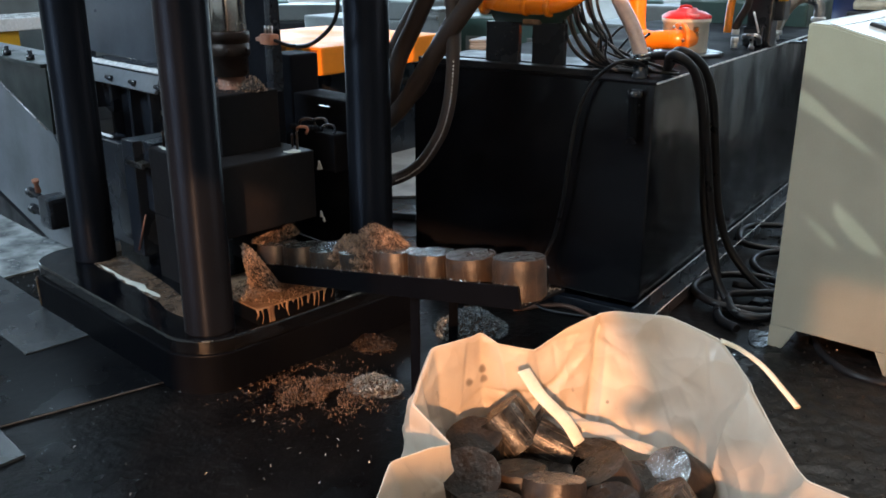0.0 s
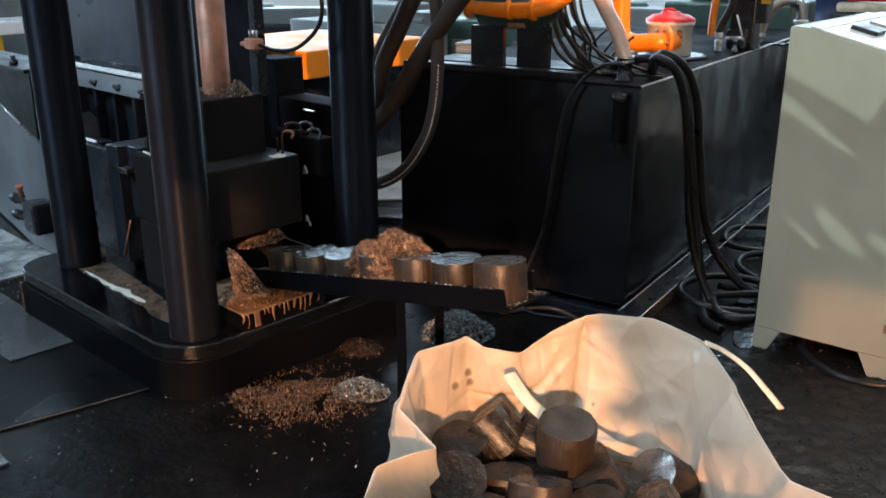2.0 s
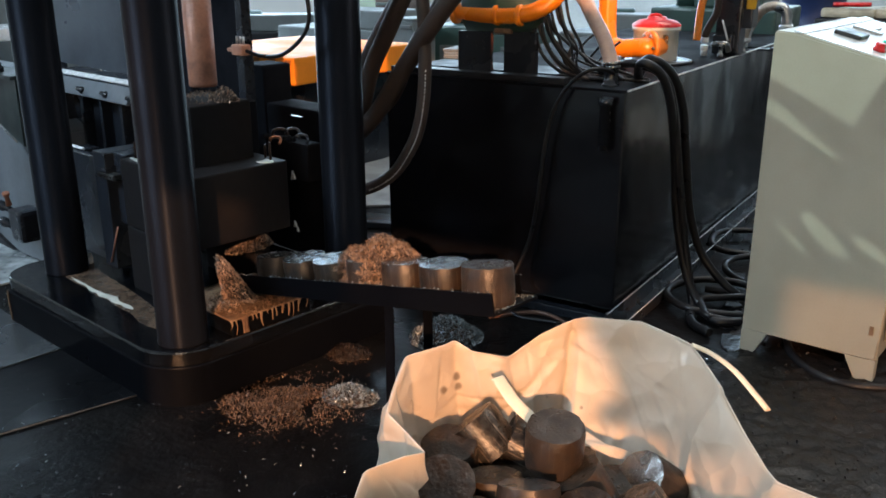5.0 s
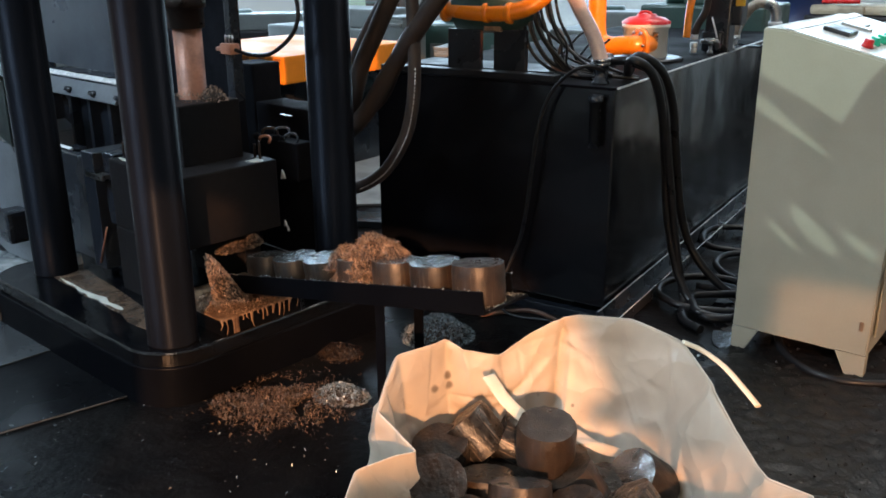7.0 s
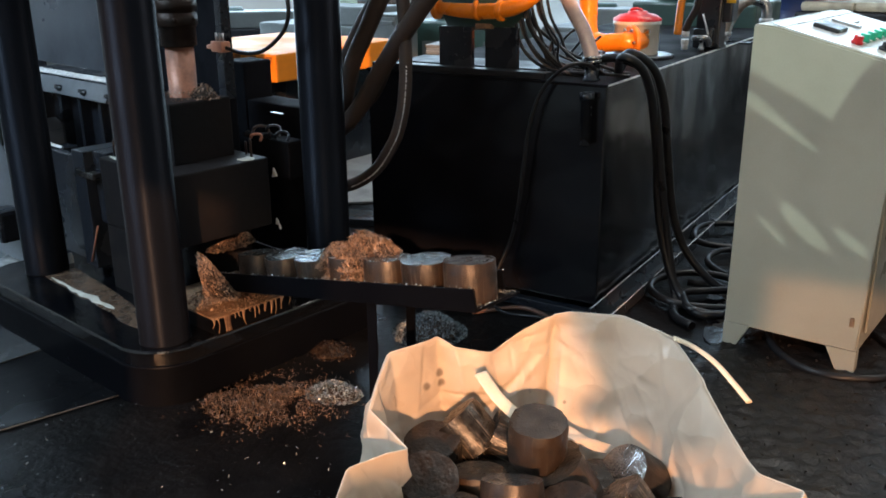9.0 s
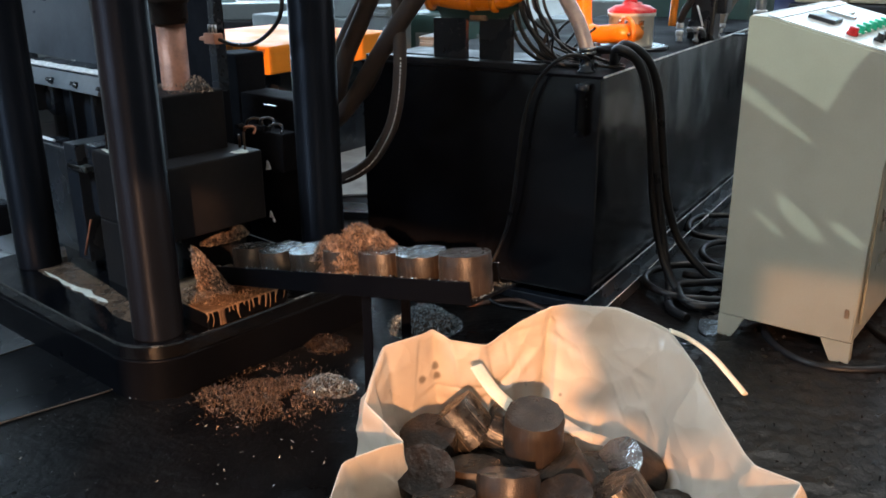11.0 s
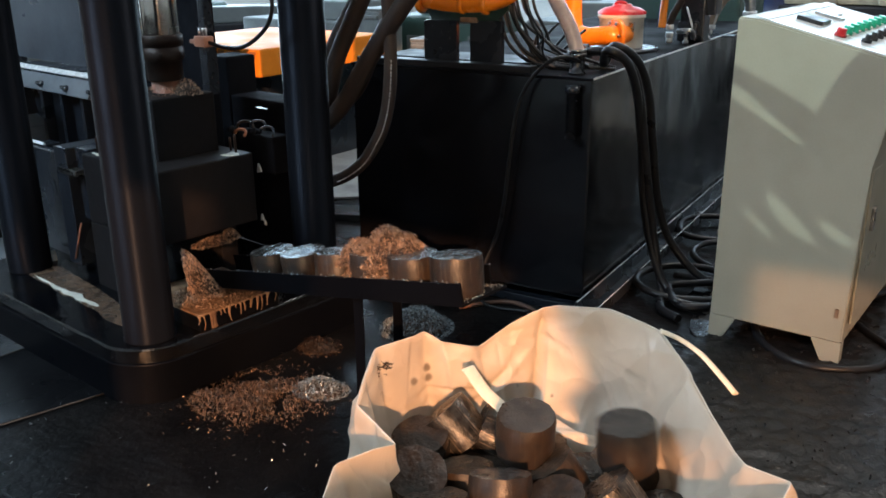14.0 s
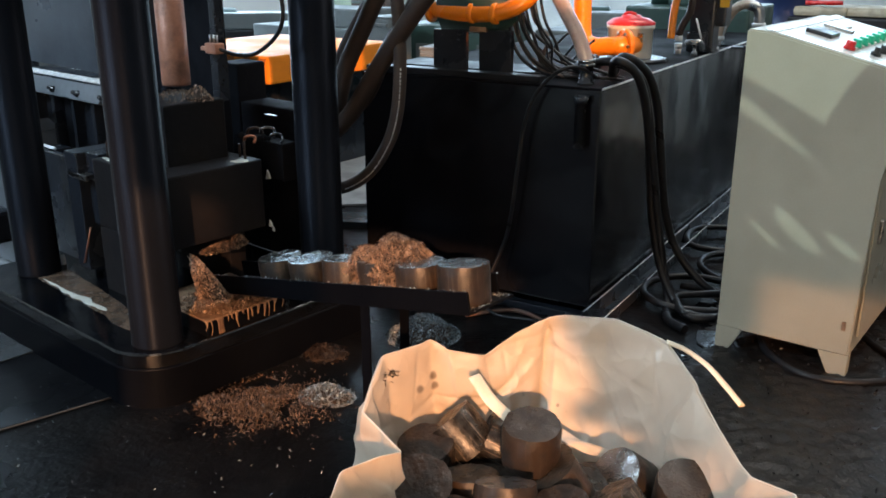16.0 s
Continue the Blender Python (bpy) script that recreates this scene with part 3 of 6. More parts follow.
def press():
    p = thing("hydraulic_press", PRESS, "black four-column hydraulic briquetting press, oily and chip-strewn", "press")
    bm = bm_new()
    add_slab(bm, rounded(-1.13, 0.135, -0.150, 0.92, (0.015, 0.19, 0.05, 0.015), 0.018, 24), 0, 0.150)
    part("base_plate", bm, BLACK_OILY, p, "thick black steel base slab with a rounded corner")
    bm = bm_new()
    add_slab(bm, rounded(-1.25, 0.128, -0.146, 0.90, (0.16, 0.19, 0.05, 0.03), 0.010, 24), 0.152, 0.205, 0.008)
    part("upper_plate", bm, OIL_FILM, p, "oily black upper base slab with rounded corners")
    bm = bm_new()
    add_tube(bm, [(-1.115, -0.168, 0.152), (-1.118, -0.174, 0.145), (-1.115, -0.1745, 0.08), (-1.110, -0.1745, 0.02)], 0.005, 6, 4)
    part("drip", bm, SLIME, p, "brown oil drip")
    for u, v in ((0, 0), (-1.035, 0.06), (0, 0.78), (-1.035, 0.80)):
        bm = bm_new()
        add_lathe(bm, [(0.0895, 0), (0.0895, 0.006), (0.088, 0.008), (0.088, 2.3)], 48)
        part("column", bm, COLUMN, p, "dark oiled steel column", pose(u, v, 0.205))
    # outlet table with run-down stains
    bm = bm_new()
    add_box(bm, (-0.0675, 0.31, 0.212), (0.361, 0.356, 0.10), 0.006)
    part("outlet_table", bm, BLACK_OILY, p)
    bm = bm_new()
    add_box(bm, (-0.0675, 0.31, 0.265), (0.365, 0.36, 0.008), 0.003)
    part("stained_top", bm, TAN, p, "outlet table top caked in tan oily chips")
    rnd = random.Random(3)
    for i in range(17):
        v = 0.135 + 0.021 * i + rnd.uniform(-0.009, 0.009)
        thick = i in (2, 3)
        length = 0.075 if thick else rnd.choice((0.018, 0.03, 0.045, 0.06)) * rnd.uniform(0.8, 1.2)
        w = 0.015 if thick else rnd.uniform(0.0025, 0.0065)
        bm = bm_new()
        line = smooth_line([(0.110, v, 0.268), (0.1155, v, 0.264), (0.1150, v + rnd.uniform(-.006, .006), 0.262 - length * 0.5),
                            (0.1145, v + rnd.uniform(-.008, .008), 0.262 - length)], 5)
        rows = []
        for k, c in enumerate(line):
            q = k / (len(line) - 1)
            ww = w * (1.5 - 1.9 * q + 0.75 * q * q + 0.25 * math.sin(5 * q + i))
            rows.append([bm.verts.new(c + Vector((0.0035 * math.cos(a), ww * math.sin(a), 0))) for a in (-1.57, -0.8, 0, 0.8, 1.57)])
        for a, b in zip(rows, rows[1:]):
            for k in range(4):
                bm.faces.new((a[k], a[k + 1], b[k + 1], b[k])).smooth = True
        bm.faces.new(rows[-1])
        part("drip", bm, TAN, p, "dried tan oil drip")
    # die
    bm = bm_new()
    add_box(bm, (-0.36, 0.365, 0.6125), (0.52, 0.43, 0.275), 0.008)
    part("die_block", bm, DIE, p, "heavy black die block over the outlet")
    for v in (0.19, 0.54):
        bm = bm_new()
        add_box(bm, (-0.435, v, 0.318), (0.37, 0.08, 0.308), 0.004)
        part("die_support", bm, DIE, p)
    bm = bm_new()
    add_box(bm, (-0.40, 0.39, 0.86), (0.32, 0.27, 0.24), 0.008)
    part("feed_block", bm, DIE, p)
    # tan slime, and pale oil with its sheen painted in, along the slab's near edge
    slime = [(-1.06, 0.05), (-0.93, 0.035), (-0.80, 0.036), (-0.68, 0.022), (-0.60, 0.032), (-0.50, 0.020), (-0.40, 0.022), (-0.30, 0.0), (-0.18, 0.012), (-0.12, 0.06), (-0.24, 0.085), (-0.44, 0.12), (-0.64, 0.145), (-0.88, 0.165), (-1.0, 0.17)]
    pale_pool = [(-0.96, 0.050), (-0.88, 0.040), (-0.82, 0.043), (-0.75, 0.028), (-0.71, 0.034), (-0.66, 0.024), (-0.61, 0.034), (-0.56, 0.026), (-0.51, 0.036), (-0.47, 0.034), (-0.43, 0.046), (-0.47, 0.056), (-0.54, 0.050), (-0.60, 0.066), (-0.67, 0.052), (-0.76, 0.048), (-0.86, 0.052)]
    for outline, z, mat_, text in ((slime, 0.2052, SLIME, "tan oily slime"), (pale_pool, 0.2075, PALE_OIL, "pale oil puddle with sheen in its colour")):
        line = smooth_line([(*q, 0) for q in [*outline, outline[0]]], 6)[:-1]
        bm = bm_new()
        low = [bm.verts.new((q.x + 0.04, q.y - 0.028, z)) for q in line]
        top = [bm.verts.new((q.x + 0.04, q.y - 0.028, z + 0.002)) for q in line]
        bm.faces.new(top)
        for i in range(len(line)):
            j = (i + 1) % len(line)
            bm.faces.new((low[i], low[j], top[j], top[i]))
        part("oil_puddle", bm, mat_, p, text)
    # black valve stack behind the die
    for u0, u1, z1 in ((-0.835, -0.67, 1.045), (-0.66, -0.20, 0.88)):
        bm = bm_new()
        add_box(bm, ((u0 + u1) / 2, 0.98, z1 / 2 + 0.1), (u1 - u0, 0.16, z1 - 0.2), 0.012)
        part("valve_tower", bm, FLAT_BLACK, p, "black valve tower")
    bm = bm_new()
    add_box(bm, (-0.535, 0.66, 1.45), (0.21, 0.06, 1.9), 0.01)
    part("guide_post", bm, FLAT_BLACK, p, "black guide post behind the ram")
    # two filler plates, added to keep the gaps by the columns dark
    bm = bm_new()
    add_box(bm, (-1.13, 0.27, 0.42), (0.42, 0.04, 0.515), 0.006)
    part("side_plate", bm, BLACK, p, "blue-black filler plate over a pale gap")
    bm = bm_new()
    add_box(bm, (-1.15, 0.62, 0.55), (0.9, 0.02, 0.75), 0.006)
    part("back_plate", bm, HOPPER, p, "blue-grey filler plate behind a pale gap")
    # cross plate between the rear columns, cylinder and crown
    bm = bm_new()
    add_box(bm, (-0.53, 0.385, 2.55), (1.5, 1.2, 0.3), 0.03)
    part("crown", bm, BLACK, p, "heavy black crown plate")
    bm = bm_new()
    add_lathe(bm, [(0.16, 0), (0.16, 0.62), (0.14, 0.64)], 40)
    part("cylinder", bm, BLACK, p, "black main cylinder", pose(-0.38, 0.41, 1.78))
    # studs, blocks and fittings round the die
    for u, v, h in ((-0.14, 0.53, 0.07), (-0.2, 0.55, 0.05), (-0.58, 0.2, 0.06)):
        bm = bm_new()
        add_lathe(bm, [(0.005, 0), (0.005, h), (0.004, h + 0.003)], 8)
        part("stud", bm, COLLAR, p, "rusty stud", pose(u, v, 0.75))
    bm = bm_new()
    add_box(bm, (-0.28, 0.76, 0.70), (0.26, 0.08, 0.16), 0.01)
    part("valve_block", bm, FLAT_BLACK, p)
    for u, z, a in ((-0.36, 0.79, 10), (-0.20, 0.80, -15)):
        bm = bm_new()
        add_lathe(bm, [(0.010, 0), (0.010, 0.02), (0.015, 0.02), (0.015, 0.030), (0.009, 0.032), (0.009, 0.05)], 8)
        part("fitting", bm, FLAT_BLACK, p, "small black hydraulic fitting", pose(u, 0.70, z, 80, 0, a))
    for u, z, r, mat_ in ((-0.285, 0.80, 0.035, COLLAR), (-0.20, 0.815, 0.032, BLACK), (-0.145, 0.80, 0.028, BLACK), (-0.32, 0.775, 0.022, PUNCH)):
        bm = bm_new()
        add_tube(bm, [(r * math.cos(t), 0.012 * math.sin(2 * t), r * math.sin(t)) for t in (math.pi * k / 5 - 0.25 for k in range(6))], 0.006, 8, 5)
        part("hose_loop", bm, mat_, p, "small looped hydraulic hose", pose(u, 0.69, z, 0, 0, 20))
    bm = bm_new()
    add_box(bm, (-0.17, 0.69, 0.90), (0.07, 0.012, 0.003), 0.001)
    part("edge_strip", bm, STEEL, p, "thin bright plate edge")
    # near-white nozzle and flakes that paint the white glints beside the die
    bm = bm_new()
    add_lathe(bm, [(0.012, 0), (0.012, 0.012), (0.008, 0.014), (0.008, 0.03)], 12)
    part("nozzle", bm, PALE_GLINT, p, "pale nozzle with its glint in the colour", pose(-0.13, 0.68, 0.30, 25, 20, 0))
    for u, z, k in ((-0.181, 0.450, 0.65), (-0.178, 0.655, 0.95), (-0.165, 0.432, 0.4)):
        bm = bm_new()
        add_prism(bm, [(-0.012 * k, -0.016 * k), (0.013 * k, -0.010), (0.006 * k, 0.010 * k), (-0.003, 0.026 * k), (-0.007 * k, 0.004)], 0.008, pose(u, 0.66, z, 0, 0, 12))
        part("glint_flake", bm, PALE_GLINT, p, "pale flake painting a glint")
    # white patches that paint the wet sheen on the die top
    for k, (u, v, a, b) in enumerate(((-0.50, 0.175, 0.07, 0.012), (-0.135, 0.50, 0.025, 0.04))):
        bm = bm_new()
        ring = [(a * math.cos(t) * (1 + 0.4 * math.sin(3 * t + k)), b * math.sin(t) * (1 + 0.3 * math.cos(2 * t))) for t in (2 * math.pi * i / 20 for i in range(20))]
        add_prism(bm, ring, 0.003, pose(u, v, 0.7535, -90, 0, 0))
        part("sheen_patch", bm, PALE_OIL, p, "white patch painting the wet die's sheen")
    # left side brackets
    bm = bm_new()
    add_box(bm, (-0.80, 0.30, 0.50), (0.10, 0.30, 0.5), 0.006)
    add_box(bm, (-0.70, 0.36, 0.60), (0.10, 0.34, 0.3), 0.006)
    part("guide_frame", bm, BLACK, p)
    # the brace edge's sunlit orange is put into the rod's colour
    bm = bm_new()
    add_tube(bm, [(-0.694, 0.146, 0.45), (-0.79, 0.146, 0.276)], 0.0035, 8, 0)
    part("brace_rod", bm, PUNCH, p, "thin brace rod with its sunlit orange painted in")
    # pale flake painting the small white glint by the left column
    bm = bm_new()
    add_prism(bm, [(-0.012, 0.0), (0.016, 0.0), (0.012, 0.03), (0.0, 0.045), (-0.010, 0.02)], 0.02, pose(-1.05, 0.16, 0.205))
    part("glint_flake", bm, PALE_GLINT, p, "pale flake painting a glint")
    bm = bm_new()
    add_box(bm, (-0.74, 0.16, 0.66), (0.14, 0.04, 0.025), 0.004)
    part("guide_strip", bm, STEEL, p, "shiny guide strip")
    for u, v, z, w, a in GLINTS:
        bm = bm_new()
        add_box(bm, (0, 0, 0), (w, 0.03, 0.012), 0.003)
        part("glint_strip", bm, PALE_GLINT, p, "pale strip painting a glint", pose(u, v, z, a, 0, 0))
        bm = bm_new()
        add_box(bm, (0, 0.05, -0.06), (w * 0.9, 0.08, 0.12), 0.006)
        part("ledge_block", bm, BLACK, p, "", pose(u, v, z))
    return p


press()


def ram():
    r = thing("press_ram", PRESS @ pose(-0.38, 0.41, 1.0), "chrome press ram with a grooved dark collar and chip-coated punch", "ram")
    bm = bm_new()
    add_lathe(bm, [(0.069, 0.20), (0.070, 0.205), (0.070, 1.3)], 40)
    part("rod", bm, CHROME, r, "polished chrome rod")
    bm = bm_new()
    add_lathe(bm, [(0.066, 0.03), (0.068, 0.035), (0.068, 0.10), (0.073, 0.103), (0.078, 0.11), (0.078, 0.15),
                   (0.074, 0.152), (0.074, 0.158), (0.079, 0.16), (0.079, 0.195), (0.075, 0.2), (0.07, 0.2)], 40)
    part("collar", bm, COLLAR, r, "grooved dark steel collar")
    for k in range(6):
        a = k * math.pi / 3 + 0.4
        bm = bm_new()
        add_lathe(bm, [(0.009, 0), (0.009, 0.004), (0.005, 0.005)], 8)
        part("pin_hole", bm, COLLAR, r, "", pose(0.077 * math.cos(a), 0.077 * math.sin(a), 0.13) @ Euler((0, radians(90), a)).to_matrix().to_4x4())
    bm = bm_new()
    add_lathe(bm, [(0.053, -0.45), (0.054, -0.44), (0.054, 0.03)], 36)
    part("punch", bm, PUNCH, r, "punch coated in brown chips")
    return r


RAM = ram()


def limit_switch():
    s = thing("limit_switch", PRESS @ pose(-0.40, 0.62, 0.98), "pink-brown limit switch with a cable on a black post", "switch")
    bm = bm_new()
    add_box(bm, (-0.02, 0.02, 0.06), (0.05, 0.05, 0.20), 0.004)
    add_box(bm, (-0.02, 0.02, 0.30), (0.04, 0.04, 0.20), 0.004)
    part("post", bm, BLACK, s)
    bm = bm_new()
    add_box(bm, (0.0, -0.01, 0.172), (0.075, 0.045, 0.042), 0.006)
    add_box(bm, (-0.06, -0.01, 0.168), (0.05, 0.02, 0.016), 0.004)
    part("sensor", bm, make_mat("pink_brown_plastic", (0.45, 0.22, 0.15), 0.4, 0, 0.2, 20), s, "pink-brown sensor body")
    for k in range(3):
        bm = bm_new()
        add_lathe(bm, [(0.005, 0), (0.005, 0.035)], 8)
        part("pin", bm, STEEL, s, "", pose(-0.025 + 0.022 * k, -0.01, 0.19))
    bm = bm_new()
    add_tube(bm, [(0.03, -0.01, 0.17), (0.12, 0, 0.155), (0.24, 0, 0.165), (0.34, 0, 0.21), (0.41, 0, 0.27), (0.43, 0, 0.34), (0.40, 0, 0.42), (0.2, 0.05, 0.6)], 0.008, 8)
    part("cable", bm, CABLE, s)
    return s


limit_switch()


# ---- feed hopper ----
def hopper():
    h = thing("feed_hopper", PRESS @ pose(-1.9, 0.75, 0), "grey painted chip feed hopper with a bolted flange", "hopper")
    bm = bm_new()
    add_prism(bm, [(-0.55, 0.95), (0.95, 0.93), (0.95, 2.0), (-0.75, 2.0)], 0.05, pose(0, 0, 0))
    part("front_panel", bm, HOPPER, h, "blue-grey hopper sheet")
    bm = bm_new()
    add_box(bm, (0.22, -0.10, 0.935), (0.92, 0.20, 0.014), 0.003)
    part("shelf_plate", bm, BLACK, h)
    bm = bm_new()
    add_box(bm, (0, 0, 0), (0.92, 0.018, 0.10), 0.004)
    part("flange_face", bm, TROUGH, h, "sloping grey flange", pose(0.22, -0.205, 0.895, -24, 0, 0))
    # the flange edge's shine is put into its pale colour
    bm = bm_new()
    add_box(bm, (0, 0, 0), (0.92, 0.010, 0.030), 0.004)
    part("flange", bm, PALE_GLINT, h, "pale flange edge with its shine in the colour", pose(0.22, -0.190, 0.948, -58, 0, 0))
    for k in range(4):
        bm = bm_new()
        add_lathe(bm, [(0.018, 0), (0.018, 0.012), (0.011, 0.012), (0.011, 0.03)], 6)
        part("bolt", bm, BLACK, h, "black bolt", pose(-0.02 + 0.245 * k, -0.222, 0.880, 66, 0, 0))
    bm = bm_new()
    add_box(bm, (0.25, 0.0, 0.62), (0.80, 0.30, 0.5), 0.01)
    for k in range(4):
        add_box(bm, (-0.05 + 0.2 * k, -0.16, 0.62), (0.03, 0.08, 0.5), 0.004)
    part("feed_box", bm, BLACK, h)
    bm = bm_new()
    add_box(bm, (-0.02, -0.17, 0.56), (0.16, 0.06, 0.02), 0.004)
    part("ledge", bm, STEEL, h, "shiny ledge")
    return h


hopper()


def feed_trough():
    """Sloping trough that brings the chips up to the hopper."""
    h = thing("feed_trough", PRESS @ pose(0, 0.25, 0), "grey steel chip feed trough with a bolted dark flange", "trough")
    bm = bm_new()
    add_prism(bm, [(-3.6, 0.93), (-2.57, 0.925), (-1.812, 0.655), (-1.602, 0.387), (-1.70, 0.02), (-2.05, 0.005), (-3.6, 0.37)], 0.40)
    bmesh.ops.bevel(bm, geom=bm.edges[:], offset=0.008, segments=2, affect="EDGES")
    part("trough_body", bm, TROUGH, h, "smooth grey trough sheet")
    bm = bm_new()
    add_prism(bm, [(-2.60, 0.937), (-1.70, 0.967), (-1.71, 0.635)], 0.02, pose(0, -0.03, 0))
    part("gusset", bm, GUSSET, h, "dark green-black gusset plate")
    bm = bm_new()
    add_tube(bm, [(-2.60, -0.035, 0.930), (-1.775, -0.035, 0.650)], 0.004, 8, 0)
    part("weld_edge", bm, STEEL, h, "bright plate edge")
    bm = bm_new()
    add_box(bm, (-2.2, -0.01, 0.978), (1.2, 0.16, 0.020), 0.004)
    part("upper_flange", bm, GUSSET, h, "dark green-black flange")
    for k in range(4):
        bm = bm_new()
        add_lathe(bm, [(0.020, 0), (0.020, 0.024), (0.012, 0.024), (0.012, 0.045)], 6)
        part("flange_bolt", bm, BLACK, h, "black bolt", pose(-2.68 + 0.29 * k, -0.05, 0.988))
    bm = bm_new()
    add_box(bm, (-1.72, -0.07, 0.25), (0.14, 0.12, 0.16), 0.02)
    part("valve", bm, BLACK, h, "black valve body")
    for z in (0.293, 0.205):
        bm = bm_new()
        add_lathe(bm, [(0.016, 0), (0.016, 0.16), (0.026, 0.16), (0.026, 0.20)], 12)
        part("valve_port", bm, BLACK, h, "", pose(-1.80, -0.08, z, 0, -88, 0))
    bm = bm_new()
    add_lathe(bm, [(0.016, 0), (0.010, 0.05), (0.018, 0.055), (0.018, 0.07)], 12)
    part("valve_lever", bm, PUNCH, h, "rusty brown lever end", pose(-1.885, -0.08, 0.32, 10, 10, 0))
    # black plate added for the shade below the trough
    bm = bm_new()
    add_prism(bm, [(-3.6, 0.36), (-2.06, 0.0), (-3.6, 0.0)], 0.30, pose(0, -0.01, 0))
    part("trough_shade", bm, MATTE, h, "black plate painting the shade under the trough")
    return h


feed_trough()


def wet_tray():
    bm = bm_new()
    add_prism(bm, [(0, 0), (1.5, 0), (1.5, 0.010), (0, 0.010)], 0.62)
    solid("drip_tray", bm, WET_SHEEN, PRESS @ pose(-3.1, -0.32, 0.001, 0, 0, 6), "wet steel drip tray with painted sheen, strewn with chips", "tray")


wet_tray()
# grey strip added to paint the lighter band of floor by the base
bm = bm_new()
add_box(bm, (-1.55, -0.285, 0.0115), (1.75, 0.26, 0.005), 0.001)
solid("grey_plate", bm, DULL_GREY, PRESS, "grey strip painting the light band along the press base", "plate")


# ---- discharge chute ----
CHUTE = PRESS @ pose(0, 0.37, 0.317, 0, -11.2, 0)


def chute():
    c = thing("discharge_chute", CHUTE, "black sheet-steel discharge chute rising from the press on two legs", "chute")
    bm = bm_new()
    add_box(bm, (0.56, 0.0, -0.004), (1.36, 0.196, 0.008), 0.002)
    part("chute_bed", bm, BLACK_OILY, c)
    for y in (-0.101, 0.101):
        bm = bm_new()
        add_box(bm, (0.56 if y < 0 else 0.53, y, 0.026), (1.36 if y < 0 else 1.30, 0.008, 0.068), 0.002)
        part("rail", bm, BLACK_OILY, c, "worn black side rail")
    for s in (-0.088, 0.088):
        bm = bm_new()
        ht = 0.45
        add_box(bm, (0, 0.0, -ht / 2), (0.040, 0.005, ht), 0.001)
        add_box(bm, (-0.018, 0.018, -ht / 2), (0.005, 0.036, ht), 0.001)
        part("leg", bm, BLACK_OILY, c, "rusty angle-iron leg", pose(0.79, s, -0.009, 0, 11.2, 0))
    return c


chute()


# ---- briquettes ----
def briquette_mesh(seed, r=0.078, h=0.118):
    rnd = random.Random(seed)
    seg, rings = 36, 7
    bm = bm_new()
    rows = []
    for j in range(rings + 1):
        z = h * j / rings
        row = []
        for i in range(seg):
            a = 2 * math.pi * i / seg
            q = noise.noise(Vector((math.cos(a) * 2.2 + seed * 7, math.sin(a) * 2.2, z * 16)))
            e = 0.002 if j in (0, rings) else 0.0
            rr = r * (1 + 0.007 * q) - e - rnd.uniform(0, 0.0012) * (2.5 if j in (0, rings) else 0.5) + 0.0008 * (j % 2)
            row.append(bm.verts.new((rr * math.cos(a), rr * math.sin(a), z + (rnd.uniform(-0.0014, 0.0014) if j in (0, rings) else 0))))
        rows.append(row)
    for a, b in zip(rows, rows[1:]):
        for i in range(seg):
            bm.faces.new((a[i], a[(i + 1) % seg], b[(i + 1) % seg], b[i])).smooth = True
    for row in (rows[0], rows[-1]):
        for i in range(seg):
            bm.edges.get((row[i], row[(i + 1) % seg])).smooth = False
    for row, sgn, z0 in ((rows[0], -1, 0.0), (rows[-1], 1, h)):
        prev = row
        for k, f in enumerate((0.86, 0.55, 0.25)):
            cur = []
            for i in range(seg):
                a = 2 * math.pi * i / seg
                q = noise.noise(Vector((f * math.cos(a) * 3 + seed * 3, f * math.sin(a) * 3, sgn)))
                cur.append(bm.verts.new((f * r * math.cos(a), f * r * math.sin(a), z0 + sgn * (0.001 + 0.003 * q))))
            for i in range(seg):
                fc = bm.faces.new((prev[i], prev[(i + 1) % seg], cur[(i + 1) % seg], cur[i]))
                fc.material_index, fc.smooth = 1, True
            prev = cur
        bm.faces.new(prev).material_index = 1
    for v in bm.verts:
        v.co.z -= h / 2
    return finish(bm, "briquette", [BRIQ, BRIQ_TOP])


def scored(m, strength):
    """Fine pale scratches along the axis, left by the die."""
    n, l = m.node_tree.nodes, m.node_tree.links
    b = n["Principled BSDF"]
    tc, mp, nz, rp, mx = (n.new("ShaderNode" + k) for k in ("TexCoord", "Mapping", "TexNoise", "ValToRGB", "MixRGB"))
    mp.inputs["Scale"].default_value = (150, 150, 7)
    nz.inputs["Scale"].default_value, nz.inputs["Detail"].default_value = 1.0, 3
    rp.color_ramp.elements[0].position, rp.color_ramp.elements[1].position = 0.56, 0.70
    rp.color_ramp.elements[0].color, rp.color_ramp.elements[1].color = (0, 0, 0, 1), (strength, strength, strength, 1)
    mx.inputs["Color2"].default_value = (0.34, 0.27, 0.21, 1)
    l.new(tc.outputs["Object"], mp.inputs["Vector"])
    l.new(mp.outputs["Vector"], nz.inputs["Vector"])
    l.new(nz.outputs["Fac"], rp.inputs["Fac"])
    l.new(rp.outputs["Color"], mx.inputs["Fac"])
    l.new(b.inputs["Base Color"].links[0].from_socket, mx.inputs["Color1"])
    l.new(mx.outputs["Color"], b.inputs["Base Color"])


for m_, amount in ((BRIQ, 0.20), (BRIQ_SUNLIT, 0.07), (BRIQ_SHINY, 0.8)):
    scored(m_, amount)
